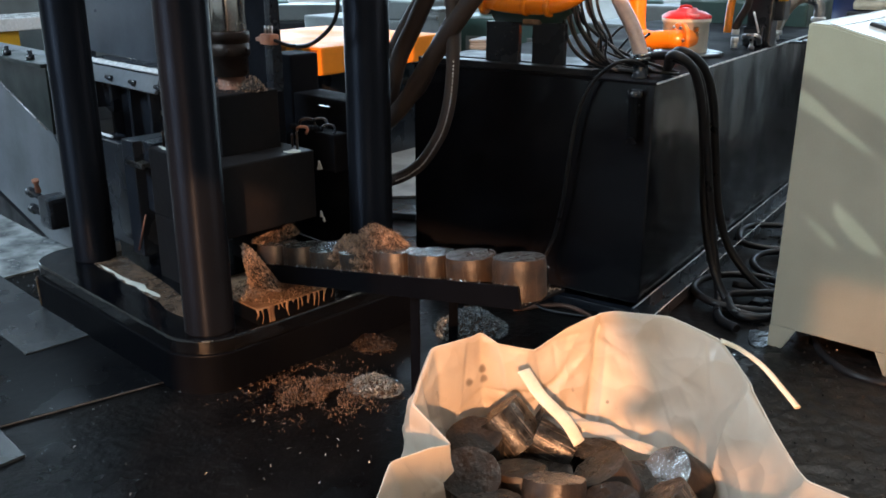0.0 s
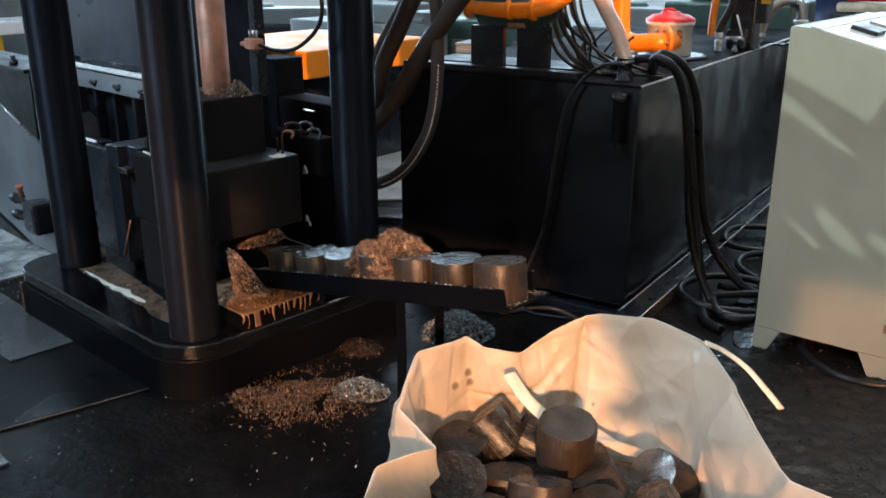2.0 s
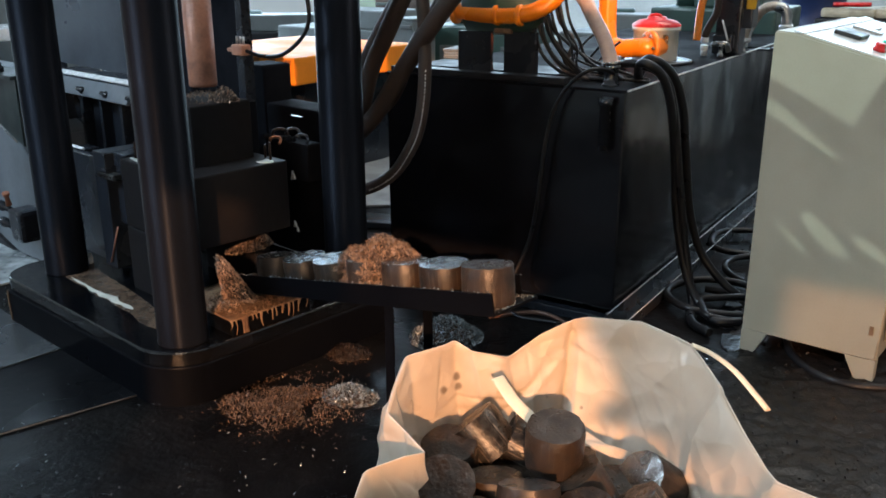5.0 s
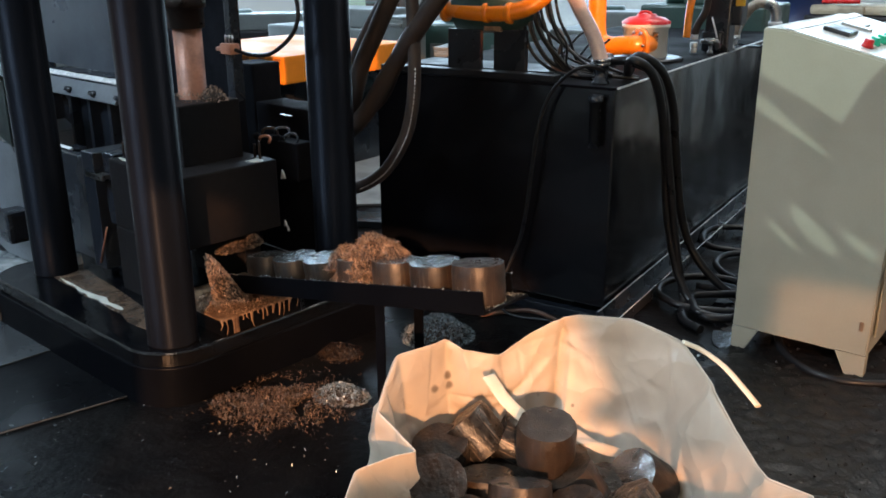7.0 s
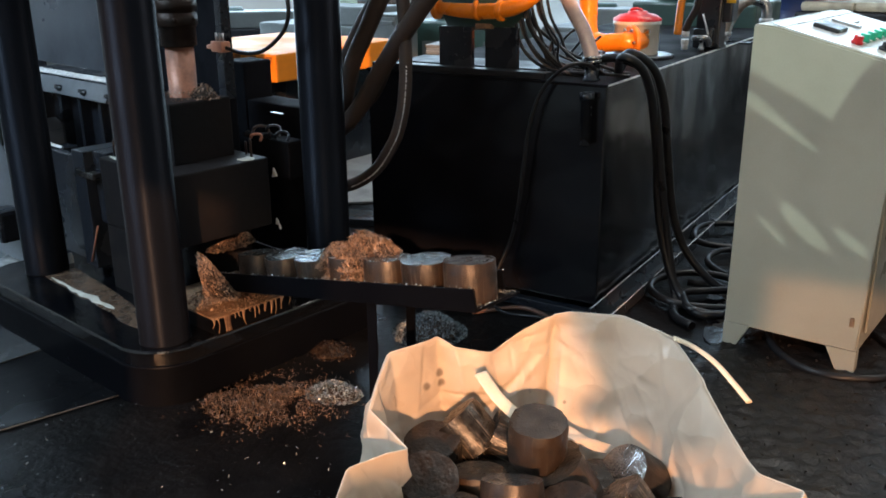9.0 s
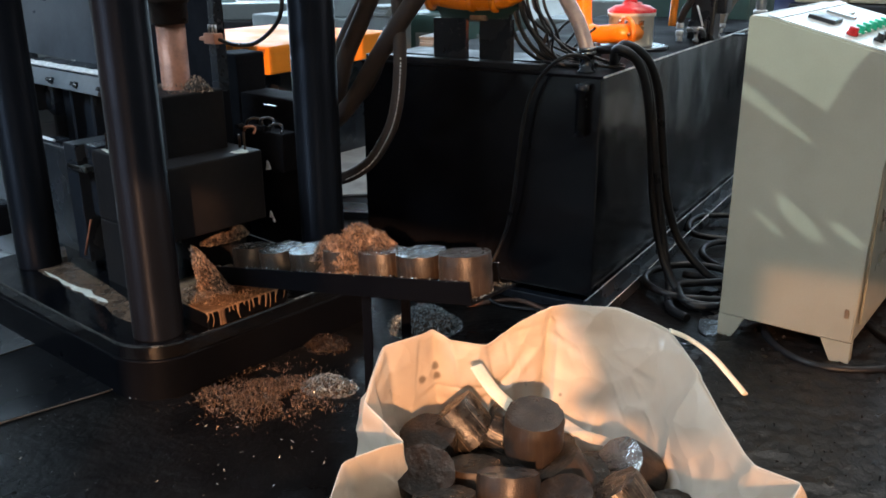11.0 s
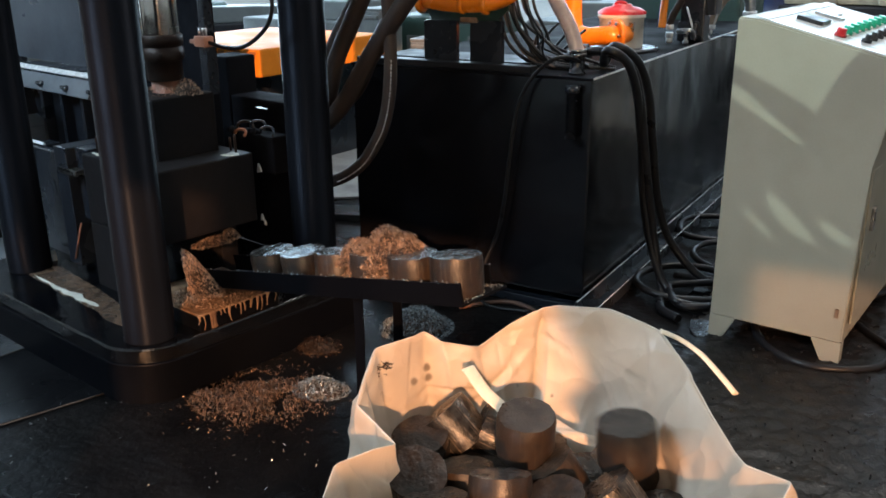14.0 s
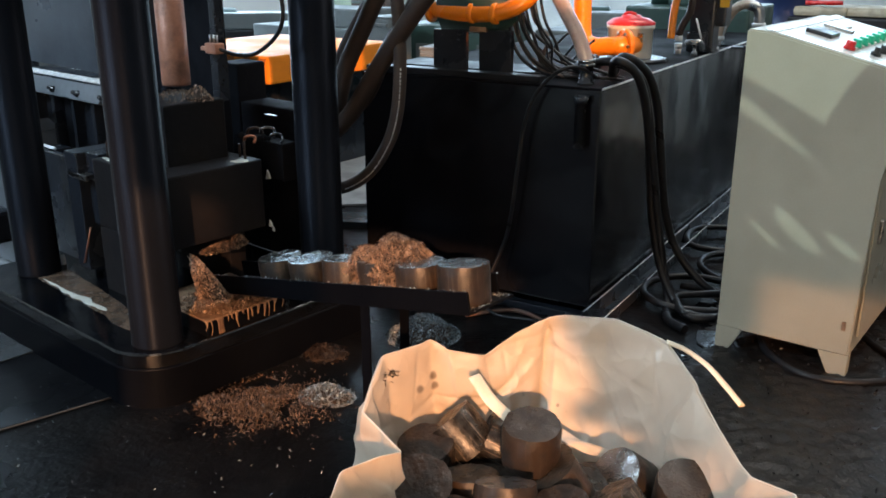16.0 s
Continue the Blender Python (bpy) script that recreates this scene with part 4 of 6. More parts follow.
# silver face colour that carries the window's reflection on wet tops
BRIQ_SHEEN = make_mat("silver_sheen_briquette_face", (0.30, 0.31, 0.31), 0.24, 0.9, 0.3, 20, 0.4, 180, col2=(0.10, 0.095, 0.085), rough_var=0.1)
SILVER_MESHES = [briquette_mesh(s) for s in range(14, 16)]
for me in SILVER_MESHES:
    me.materials[0], me.materials[1] = BRIQ_SUNLIT, BRIQ_SHEEN
BRIQ_MESHES = [briquette_mesh(s) for s in range(5)]
WET_MESHES = [briquette_mesh(s) for s in range(5, 9)]
for me in WET_MESHES:
    me.materials[0], me.materials[1] = BRIQ_SUNLIT, BRIQ_WET
SUNLIT_MESHES = [briquette_mesh(s) for s in range(10, 14)]
for me in SUNLIT_MESHES:
    me.materials[0] = BRIQ_SUNLIT
SHINY_MESHES = [briquette_mesh(s) for s in range(8, 10)]
for me in SHINY_MESHES:
    me.materials[0] = BRIQ_SHINY
BRIQ_LABEL = "pressed brown-grey steel chip briquette, round and oily"
_count = [0]


def briquette(m, label=BRIQ_LABEL, group="briquettes in the bag", wet=False, shiny=False, sunlit=False, silver=False):
    ob = new("briquette", SILVER_MESHES[_count[0] % 2] if silver else WET_MESHES[_count[0] % 4] if wet else SHINY_MESHES[_count[0] % 2] if shiny else SUNLIT_MESHES[_count[0] % 4] if sunlit else BRIQ_MESHES[_count[0] % 5])
    _count[0] += 1
    ob.matrix_basis = m
    return tagged(ob, label, "briquette", group)


PITCH = 0.172


# lean at each chute place (about the chute's x and y), set for window reflections
SEAT = [(-4, 4), (0, 5), (-4, 4), (-5, 4), (4, 4), (4, 4), (-4, 3), (-4, 3), (0, 3)]


def on_chute(i, turn=0):
    """Place number i on the chute, counted back from its tip."""
    k = min(max(i, 0), len(SEAT) - 1.001)
    a, b, q = SEAT[int(k)], SEAT[int(k) + 1], k - int(k)
    rx, ry = (a[j] + (b[j] - a[j]) * q for j in (0, 1))
    return CHUTE @ pose(1.155 - PITCH * i, -0.016, 0.061, rx, ry, 0) @ pose(0, 0, 0, 0, 0, turn)


ROW = [briquette(on_chute(i, 47 * i), "pressed steel chip briquette lying in the chute's row", "briquettes on the chute", wet=i < 2, silver=i > 1) for i in range(8)]



def leaning(place, right, near, up, spin=0):
    """A pose whose z axis leans to the right, towards the viewer's side, and up."""
    z = (Vector((0.825, 0.565, 0)) * right + Vector((0.53, -0.85, 0)) * near + Vector((0, 0, up))).normalized()
    return Matrix.Translation(place) @ z.to_track_quat("Z", "Y").to_matrix().to_4x4() @ pose(0, 0, 0, 0, 0, spin)


# pile inside the bag: place of each and the way its axis leans
PILE = [
    ((-1.103, 1.766, 0.208), (-0.09, 0.24, 0.97)), ((-1.018, 1.598, 0.228), (0.12, 0.45, 0.89)), ((-1.060, 1.868, 0.244), (-0.63, -0.30, 0.73)),
    ((-0.961, 1.928, 0.207), (-0.89, -0.17, 0.43)), ((-0.939, 1.715, 0.178), (-0.01, -0.24, 0.97)), ((-0.809, 1.659, 0.225), (0.02, -0.36, 0.93)),
    ((-0.748, 1.846, 0.190), (-0.50, -0.11, 0.86)), ((-0.622, 2.015, 0.159), (-0.69, 0.31, 0.64)), ((-0.566, 1.801, 0.200), (-0.55, -0.31, 0.79)),
    ((-0.853, 1.993, 0.127), (-0.04, -0.13, 0.99)), ((-0.905, 1.520, 0.212), (-0.04, -0.30, 0.95)), ((-0.690, 1.960, 0.120), (0.20, 0.10, 0.97)),
    ((-0.670, 1.700, 0.200), (-0.30, 0.10, 0.95)), ((-0.470, 1.900, 0.110), (-0.10, 0.10, 1.0)), ((-0.740, 1.530, 0.170), (0.10, -0.20, 1.0)),
    ((-0.580, 1.580, 0.150), (0.10, 0.20, 1.0)), ((-0.460, 1.700, 0.140), (-0.20, 0.30, 1.0)), ((-0.930, 1.830, 0.130), (0.10, 0.20, 1.0)),
]
for k, (place, axis) in enumerate(PILE):
    briquette(leaning(place, *axis, 40 * k), silver=k in (5, 7), shiny=k in (2, 3, 8), wet=k in (4, 6), sunlit=k in (10, 12))
for i in range(4):
    for j in range(5):
        briquette(pose(-1.06 + 0.165 * j + 0.03 * (i % 2), 1.45 + 0.165 * i, 0.062, 0, 0, 30 * i + 17 * j))


# ---- chips ----
def add_chips(bm, n, place, size=(0.008, 0.022), seed=0, width=0.005):
    """n small curled steel chips; place(rnd) gives each one's spot."""
    rnd = random.Random(seed)
    for _ in range(n):
        c = Vector(place(rnd))
        length = rnd.uniform(*size)
        rot = Euler((rnd.uniform(0, 6.3), rnd.uniform(0, 6.3), rnd.uniform(0, 6.3))).to_matrix()
        curl = rnd.uniform(0.4, 2.2)
        w = width * rnd.uniform(0.5, 1.2)
        rows = []
        for k in range(4):
            t = k / 3 - 0.5
            a = t * curl
            x, z = length * math.sin(a) / max(curl, 0.1), length * (1 - math.cos(a)) / max(curl, 0.1)
            rows.append([bm.verts.new(c + rot @ Vector((x, s * w / 2, z))) for s in (-1, 1)])
        for a, b in zip(rows, rows[1:]):
            bm.faces.new((a[0], a[1], b[1], b[0]))
    return bm


def mound(rx, ry, h, edge=1.0):
    def place(rnd):
        a, q = rnd.uniform(0, 2 * math.pi), math.sqrt(rnd.random()) * edge
        x, y = rx * q * math.cos(a), ry * q * math.sin(a)
        return x, y, h * max(0.0, 1 - q * q) * rnd.uniform(0.75, 1.05) + 0.003
    return place


def spread(rx, ry):
    """Chips thick in the middle, thinning out unevenly."""
    def place(rnd):
        x, y = rnd.gauss(0, 0.5), rnd.gauss(0, 0.5)
        if noise.noise(Vector((x * 2.2, y * 2.2, 4.0))) < -0.12:
            x, y = x * 0.5, y * 0.5
        return rx * x, ry * y, 0.004 + 0.03 * math.exp(-3 * (x * x + y * y)) * rnd.random()
    return place


def add_core(bm, rx, ry, h, seed):
    """The dense heart of a chip heap."""
    seg, rings = 28, 6
    prev = None
    for j in range(rings + 1):
        q = 1 - j / rings
        row = []
        for i in range(seg):
            a = 2 * math.pi * i / seg
            k = 1 + 0.25 * noise.noise(Vector((math.cos(a) * 2 + seed, math.sin(a) * 2, q * 3)))
            row.append(bm.verts.new((rx * q * k * math.cos(a), ry * q * k * math.sin(a), h * 0.80 * (1 - q * q) * k)))
        if prev:
            for i in range(seg):
                fc = bm.faces.new((prev[i], prev[(i + 1) % seg], row[(i + 1) % seg], row[i]))
                fc.smooth, fc.material_index = True, 1
        else:
            bm.faces.new(list(reversed(row)))
        prev = row
    return bm


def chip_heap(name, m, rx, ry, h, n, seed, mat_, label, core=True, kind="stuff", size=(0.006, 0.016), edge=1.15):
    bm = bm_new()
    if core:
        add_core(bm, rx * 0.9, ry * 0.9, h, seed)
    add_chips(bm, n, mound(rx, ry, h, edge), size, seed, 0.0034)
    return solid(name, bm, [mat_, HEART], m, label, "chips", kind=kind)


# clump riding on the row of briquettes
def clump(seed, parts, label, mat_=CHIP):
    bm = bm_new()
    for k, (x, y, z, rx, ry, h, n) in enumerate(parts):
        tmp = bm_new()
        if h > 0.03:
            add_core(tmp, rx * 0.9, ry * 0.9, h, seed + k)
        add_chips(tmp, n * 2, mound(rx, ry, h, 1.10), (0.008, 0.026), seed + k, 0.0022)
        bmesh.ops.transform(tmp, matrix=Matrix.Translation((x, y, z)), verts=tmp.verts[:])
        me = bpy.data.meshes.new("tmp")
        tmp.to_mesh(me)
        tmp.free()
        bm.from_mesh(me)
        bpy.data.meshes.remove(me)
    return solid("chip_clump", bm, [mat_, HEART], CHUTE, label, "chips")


CLUMP = clump(11, [(0.03, 0, 0.09, 0.11, 0.09, 0.105, 1900), (-0.02, -0.045, 0.05, 0.11, 0.048, 0.10, 1100), (-0.10, 0.0, 0.09, 0.09, 0.08, 0.065, 900), (0.10, 0.01, 0.11, 0.05, 0.06, 0.06, 500)],
              "tangled clump of brown steel chips on the briquettes")
FALLING = [clump(21 + k, [(0, 0, 0, 0.085, 0.075, 0.018, 420)], "small clump of brown steel chips falling to the floor", CHIP_DIM) for k in range(3)]
# let go at the second push: one lump drops past the chute's edge, a pinch lands on the bag
LUMP = clump(27, [(0, 0, -0.05, 0.020, 0.018, 0.11, 260)], "narrow lump of brown steel chips dropped from the chute", CHIP_DIM)
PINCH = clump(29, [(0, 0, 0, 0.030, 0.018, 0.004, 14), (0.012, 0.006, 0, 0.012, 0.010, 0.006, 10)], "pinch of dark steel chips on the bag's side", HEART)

chip_heap("loose_chips", PRESS @ pose(-0.37, 0.40, 0.979), 0.11, 0.11, 0.03, 420, 38, CHIP, "ring of brown chips round the punch", core=False, size=(0.006, 0.016))
chip_heap("loose_chips", PRESS @ pose(-0.29, 0.44, 0.979), 0.06, 0.05, 0.05, 260, 39, CHIP, "small heap of brown chips beside the punch", size=(0.006, 0.016))
# chips stuck at the outlet, and heaps on floor
cone = chip_heap("chip_cone", PRESS @ pose(0.050, 0.215, 0.322), 0.075, 0.045, 0.125, 1800, 31, CHIP, "leaning wedge of brown chips stuck beside the die outlet", size=(0.005, 0.012))
for v in cone.data.vertices:
    v.co.x -= 0.95 * v.co.z
chip_heap("loose_chips", PRESS @ pose(-0.02, 0.30, 0.268), 0.13, 0.15, 0.020, 1500, 32, CHIP, "thin layer of tan chips on the outlet table", core=False)
chip_heap("loose_chips", PRESS @ pose(-0.125, 0.39, 0.425), 0.045, 0.095, 0.022, 700, 36, CHIP_DIM, "dull tan chips heaped at the die outlet")
chip_heap("loose_chips", PRESS @ pose(-0.120, 0.455, 0.432), 0.035, 0.035, 0.036, 350, 46, CHIP, "small peak of tan chips stuck over the die outlet")
bm = bm_new()
add_chips(bm, 4200, spread(0.23, 0.20), (0.005, 0.015), 33, 0.0028)
solid("chip_spread", bm, CHIP_DIM, PRESS @ pose(0.36, 0.20, 0, 0, 0, 35), "thin uneven spread of brown steel chips on the floor", "chips", kind="stuff")
chip_heap("chip_heap", PRESS @ pose(0.475, 0.365, 0, 0, 0, 25), 0.095, 0.07, 0.045, 1700, 34, CHIP_GREY, "heap of bright grey steel chips on the floor")
# the leg heap's shade is put into its dark brown colour
chip_heap("chip_heap", PRESS @ pose(0.19, 0.60, 0), 0.10, 0.08, 0.03, 500, 35, COLLAR, "heap of steel chips behind the chute leg, shade in its colour")
chip_heap("chip_heap", pose(-1.805, 2.84, 0), 0.135, 0.14, 0.085, 3200, 37, CHIP_GREY, "heap of bright wet steel chips on the floor")

bm = bm_new()


def along_rails(rnd):
    return rnd.uniform(-0.05, 1.23), rnd.choice((-0.1, -0.1, 0.09)) + rnd.uniform(-0.006, 0.006), 0.060 + rnd.uniform(0, 0.004)


add_chips(bm, 170, along_rails, (0.004, 0.011), 51, 0.003)
add_chips(bm, 120, lambda rnd: (rnd.uniform(1.16, 1.24), rnd.uniform(-0.09, 0.09), 0.003), (0.004, 0.012), 52, 0.003)
solid("rail_chips", bm, CHIP_GREY, CHUTE, "fine bright chips sticking to the chute rails", "chips", kind="stuff")


def puddle(place, a, b, seed, label):
    bm = bm_new()
    ring = []
    for i in range(44):
        t = 2 * math.pi * i / 44
        q = 1 + 0.75 * noise.noise(Vector((math.cos(t) * 1.4 + seed * 5, math.sin(t) * 1.4, seed)))
        ring.append((a * q * math.cos(t), b * q * math.sin(t)))
    low = [bm.verts.new((x, y, 0)) for x, y in ring]
    top = [bm.verts.new((x * 0.96, y * 0.96, 0.003)) for x, y in ring]
    bm.faces.new(top)
    for i in range(44):
        bm.faces.new((low[i], low[(i + 1) % 44], top[(i + 1) % 44], top[i]))
    solid("oil_pool", bm, WATER, pose(*place), label, "puddle")


puddle((-0.80, 3.62, 0.0005, 0, 0, 20), 0.14, 0.24, 1, "dark wet oil pool beside the coiled cable")
puddle((-0.66, 4.15, 0.0005, 0, 0, 50), 0.10, 0.22, 2, "dark wet oil pool beside the coiled cable")
puddle((-0.92, 3.28, 0.0005, 0, 0, -15), 0.12, 0.07, 3, "small dark wet oil pool on the floor")


def scattered():
    bm = bm_new()

    def place(rnd):
        u, v = rnd.uniform(-0.5, 0.9), rnd.uniform(-0.75, 0.05)
        p = in_press(u, v, 0.014)
        return p.x, p.y, p.z
    add_chips(bm, 150, place, (0.004, 0.013), 41, 0.003)

    def right_floor(rnd):
        return rnd.uniform(-0.55, 0.4), rnd.uniform(2.2, 3.4), 0.006
    add_chips(bm, 420, right_floor, (0.003, 0.012), 42, 0.004)

    def left_floor(rnd):
        p = in_press(rnd.uniform(-2.2, -1.2), rnd.uniform(-0.15, 0.6), 0.008)
        return p.x, p.y, p.z
    add_chips(bm, 260, left_floor, (0.008, 0.02), 43, 0.007)
    solid("scattered_chips", bm, CHIP_GREY, Matrix(), "loose steel chips scattered over the oily floor", "chips", kind="stuff")


scattered()


# ---- oil tank and pump set ----
def tank():
    t = thing("oil_tank", pose(-1.273, 3.33, 0), "large black rectangular hydraulic oil tank on a channel skid", "tank")
    w, d, h = 1.17, 3.0, 1.0
    bm = bm_new()
    add_box(bm, (-w / 2, d / 2, h / 2 + 0.03), (w, d, h - 0.07), 0.006)
    part("body", bm, TANK, t)
    bm = bm_new()
    add_box(bm, (-w / 2, d / 2, h - 0.004), (w + 0.012, d + 0.012, 0.010), 0.003)
    part("top_plate", bm, TANK_TOP, t, "black lid plate with a pale edge")
    # pale strip that paints the bright highlight along the lid's edge
    bm = bm_new()
    add_box(bm, (0.008, d / 2, h - 0.002), (0.006, d, 0.008), 0.002)
    part("edge_strip", bm, PALE_GLINT, t, "pale strip painting the lid edge's highlight")
    bm = bm_new()
    add_box(bm, (-w / 2, -0.012, 0.02), (w, 0.05, 0.04), 0.004)
    part("front_skid", bm, BLACK, t)
    bm = bm_new()
    add_box(bm, (0.045, d / 2, 0.006), (0.09, d + 0.2, 0.012), 0.002)
    add_box(bm, (0.012, d / 2, 0.045), (0.010, d + 0.2, 0.08), 0.002)
    add_box(bm, (0.086, d / 2, 0.03), (0.010, d + 0.2, 0.05), 0.002)
    part("skid_channel", bm, BLACK, t, "black steel channel skid")
    for x, z in ((0.017, 0.087), (0.090, 0.056)):
        bm = bm_new()
        add_box(bm, (x, d / 2, z - 0.001), (0.0035, d + 0.2, 0.0025), 0.0006)
        part("pale_edge", bm, PALE_GLINT, t, "thin pale channel edge")
    bm = bm_new()
    add_lathe(bm, [(0.022, 0), (0.022, 0.18), (0.03, 0.18), (0.03, 0.21)], 16)
    part("sight_tube", bm, BLACK, t, "", pose(-0.07, -0.03, 0.76))
    bm = bm_new()
    add_box(bm, (-0.72, 0.055, h + 0.014), (0.88, 0.07, 0.026), 0.004)
    part("cable_rail", bm, MATTE, t, "black cable rail")
    bm = bm_new()
    add_box(bm, (-0.74, 0.30, h + 0.012), (0.78, 0.26, 0.020), 0.004)
    part("pump_plate", bm, MATTE, t, "black pump plate")
    bm = bm_new()
    add_lathe(bm, [(0.05, 0), (0.05, 0.03), (0.04, 0.035), (0.04, 0.06), (0.02, 0.065)], 16)
    part("filler_cap", bm, BLACK, t, "black filler cap", pose(-0.30, 0.62, h))
    return t


tank()


def pump_set():
    p = thing("pump_set", pose(-1.95, 3.46, 1.0), "orange hydraulic pump manifold on two black posts", "pump")
    for x, y, w in ((-0.065, -0.045, 0.165), (0.137, 0.0, 0.155)):
        bm = bm_new()
        add_box(bm, (x, y, 0.098), (w, 0.03, 0.196), 0.004)
        part("post", bm, BLACK, p)
    bm = bm_new()
    add_box(bm, (0.06, 0.02, 0.205), (0.085, 0.10, 0.035), 0.005)
    part("pad", bm, TAN, p, "rusty brown pad block")
    bm = bm_new()
    add_lathe(bm, [(0.10, -0.16), (0.11, -0.15), (0.11, 0.12), (0.08, 0.16), (0.05, 0.2)], 28, pose(0.02, 0.05, 0.285, 0, 90, 0))
    part("pump_body", bm, GREEN, p, "dark pump body")
    bm = bm_new()
    add_tube(bm, [(-0.20, -0.02, 0.285), (-0.14, -0.03, 0.275), (0.0, -0.04, 0.265), (0.12, -0.04, 0.268), (0.22, -0.02, 0.29), (0.30, 0.02, 0.36), (0.34, 0.06, 0.50)], 0.036, 18)
    part("manifold_pipe", bm, ORANGE, p, "glossy orange pipe")
    for x in (-0.17, 0.04, 0.15):
        bm = bm_new()
        add_lathe(bm, [(0.042, -0.012), (0.046, -0.008), (0.046, 0.008), (0.042, 0.012)], 20, pose(x, -0.036, 0.268, 0, 90, 0))
        part("pipe_collar", bm, ORANGE, p)
    return p


pump_set()


def filter_unit():
    f = thing("oil_filter", pose(-1.53, 4.35, 1.0), "white oil filter can with red domed lid, orange inlet elbow", "filter")
    bm = bm_new()
    add_lathe(bm, [(0.19, 0), (0.19, 0.012), (0.17, 0.016)], 32)
    part("mounting_ring", bm, BLACK, f)
    bm = bm_new()
    add_lathe(bm, [(0.108, 0.014), (0.11, 0.02), (0.11, 0.155), (0.118, 0.157), (0.118, 0.175), (0.11, 0.178)], 36)
    part("can", bm, WHITE_PAINT, f, "white painted can")
    bm = bm_new()
    add_lathe(bm, [(0.119, 0.176), (0.119, 0.186), (0.088, 0.205), (0.05, 0.212), (0.045, 0.222), (0.0, 0.224)], 32, cap=False)
    part("lid", bm, RED_LID, f, "red domed lid")
    bm = bm_new()
    add_tube(bm, [(-0.03, -0.02, 0.214), (-0.025, -0.02, 0.228), (0.0, -0.02, 0.233), (0.025, -0.02, 0.228), (0.03, -0.02, 0.214)], 0.007, 8)
    part("lid_handle", bm, RED_LID, f)
    bm = bm_new()
    add_box(bm, (0.08, -0.082, 0.12), (0.03, 0.01, 0.045), 0.003, pose(0, 0, 0, 0, 0, 0))
    part("name_plate", bm, STEEL, f)
    bm = bm_new()
    add_tube(bm, [(0.05, -0.06, 0.085), (0.02, -0.15, 0.085), (-0.05, -0.15, 0.080), (-0.12, -0.15, 0.074), (-0.175, -0.15, 0.092), (-0.195, -0.15, 0.14), (-0.20, -0.15, 0.24), (-0.205, -0.15, 0.45)], 0.045, 20)
    part("inlet_elbow", bm, ORANGE, f, "glossy orange inlet elbow")
    bm = bm_new()
    add_lathe(bm, [(0.075, -0.012), (0.078, -0.008), (0.078, 0.010), (0.072, 0.013)], 24, Matrix.Translation((0.025, -0.135, 0.086)) @ Euler((radians(90), 0, radians(-40))).to_matrix().to_4x4())
    part("inlet_flange", bm, ORANGE, f)
    for k in range(6):
        a = k * math.pi / 3
        m = Matrix.Translation((0.020, -0.144, 0.086)) @ Euler((radians(90), 0, radians(-40))).to_matrix().to_4x4()
        bm = bm_new()
        add_bolt(bm, (0.063 * math.cos(a), 0.063 * math.sin(a), 0.008), 0.008, 0.01)
        part("bolt", bm, STEEL, f, "", m)
    return f


filter_unit()


def suction_hose():
    s = thing("suction_hose", pose(-1.38, 3.43, 1.0), "milky pink reinforced suction hose on a black fitting", "hose")
    bm = bm_new()
    add_tube(bm, [(0.005, 0, 0.07), (-0.012, 0.0, 0.12), (-0.04, 0, 0.19), (-0.09, 0, 0.27), (-0.16, 0.02, 0.36), (-0.3, 0.05, 0.46)], 0.030, 18, 14, 0.02)
    part("hose", bm, CLEAR_HOSE, s)
    bm = bm_new()
    add_lathe(bm, [(0.036, 0), (0.036, 0.008), (0.03, 0.010), (0.03, 0.075), (0.034, 0.076), (0.034, 0.09)], 20)
    part("fitting", bm, BLACK, s, "black steel fitting")
    for z in (0.078, 0.094):
        bm = bm_new()
        add_lathe(bm, [(0.033, -0.005), (0.035, -0.004), (0.035, 0.004), (0.033, 0.005)], 20, pose(0.002, 0, z, 0, -6, 0))
        part("hose_clamp", bm, STEEL, s, "shiny hose clamp")
    return s


suction_hose()


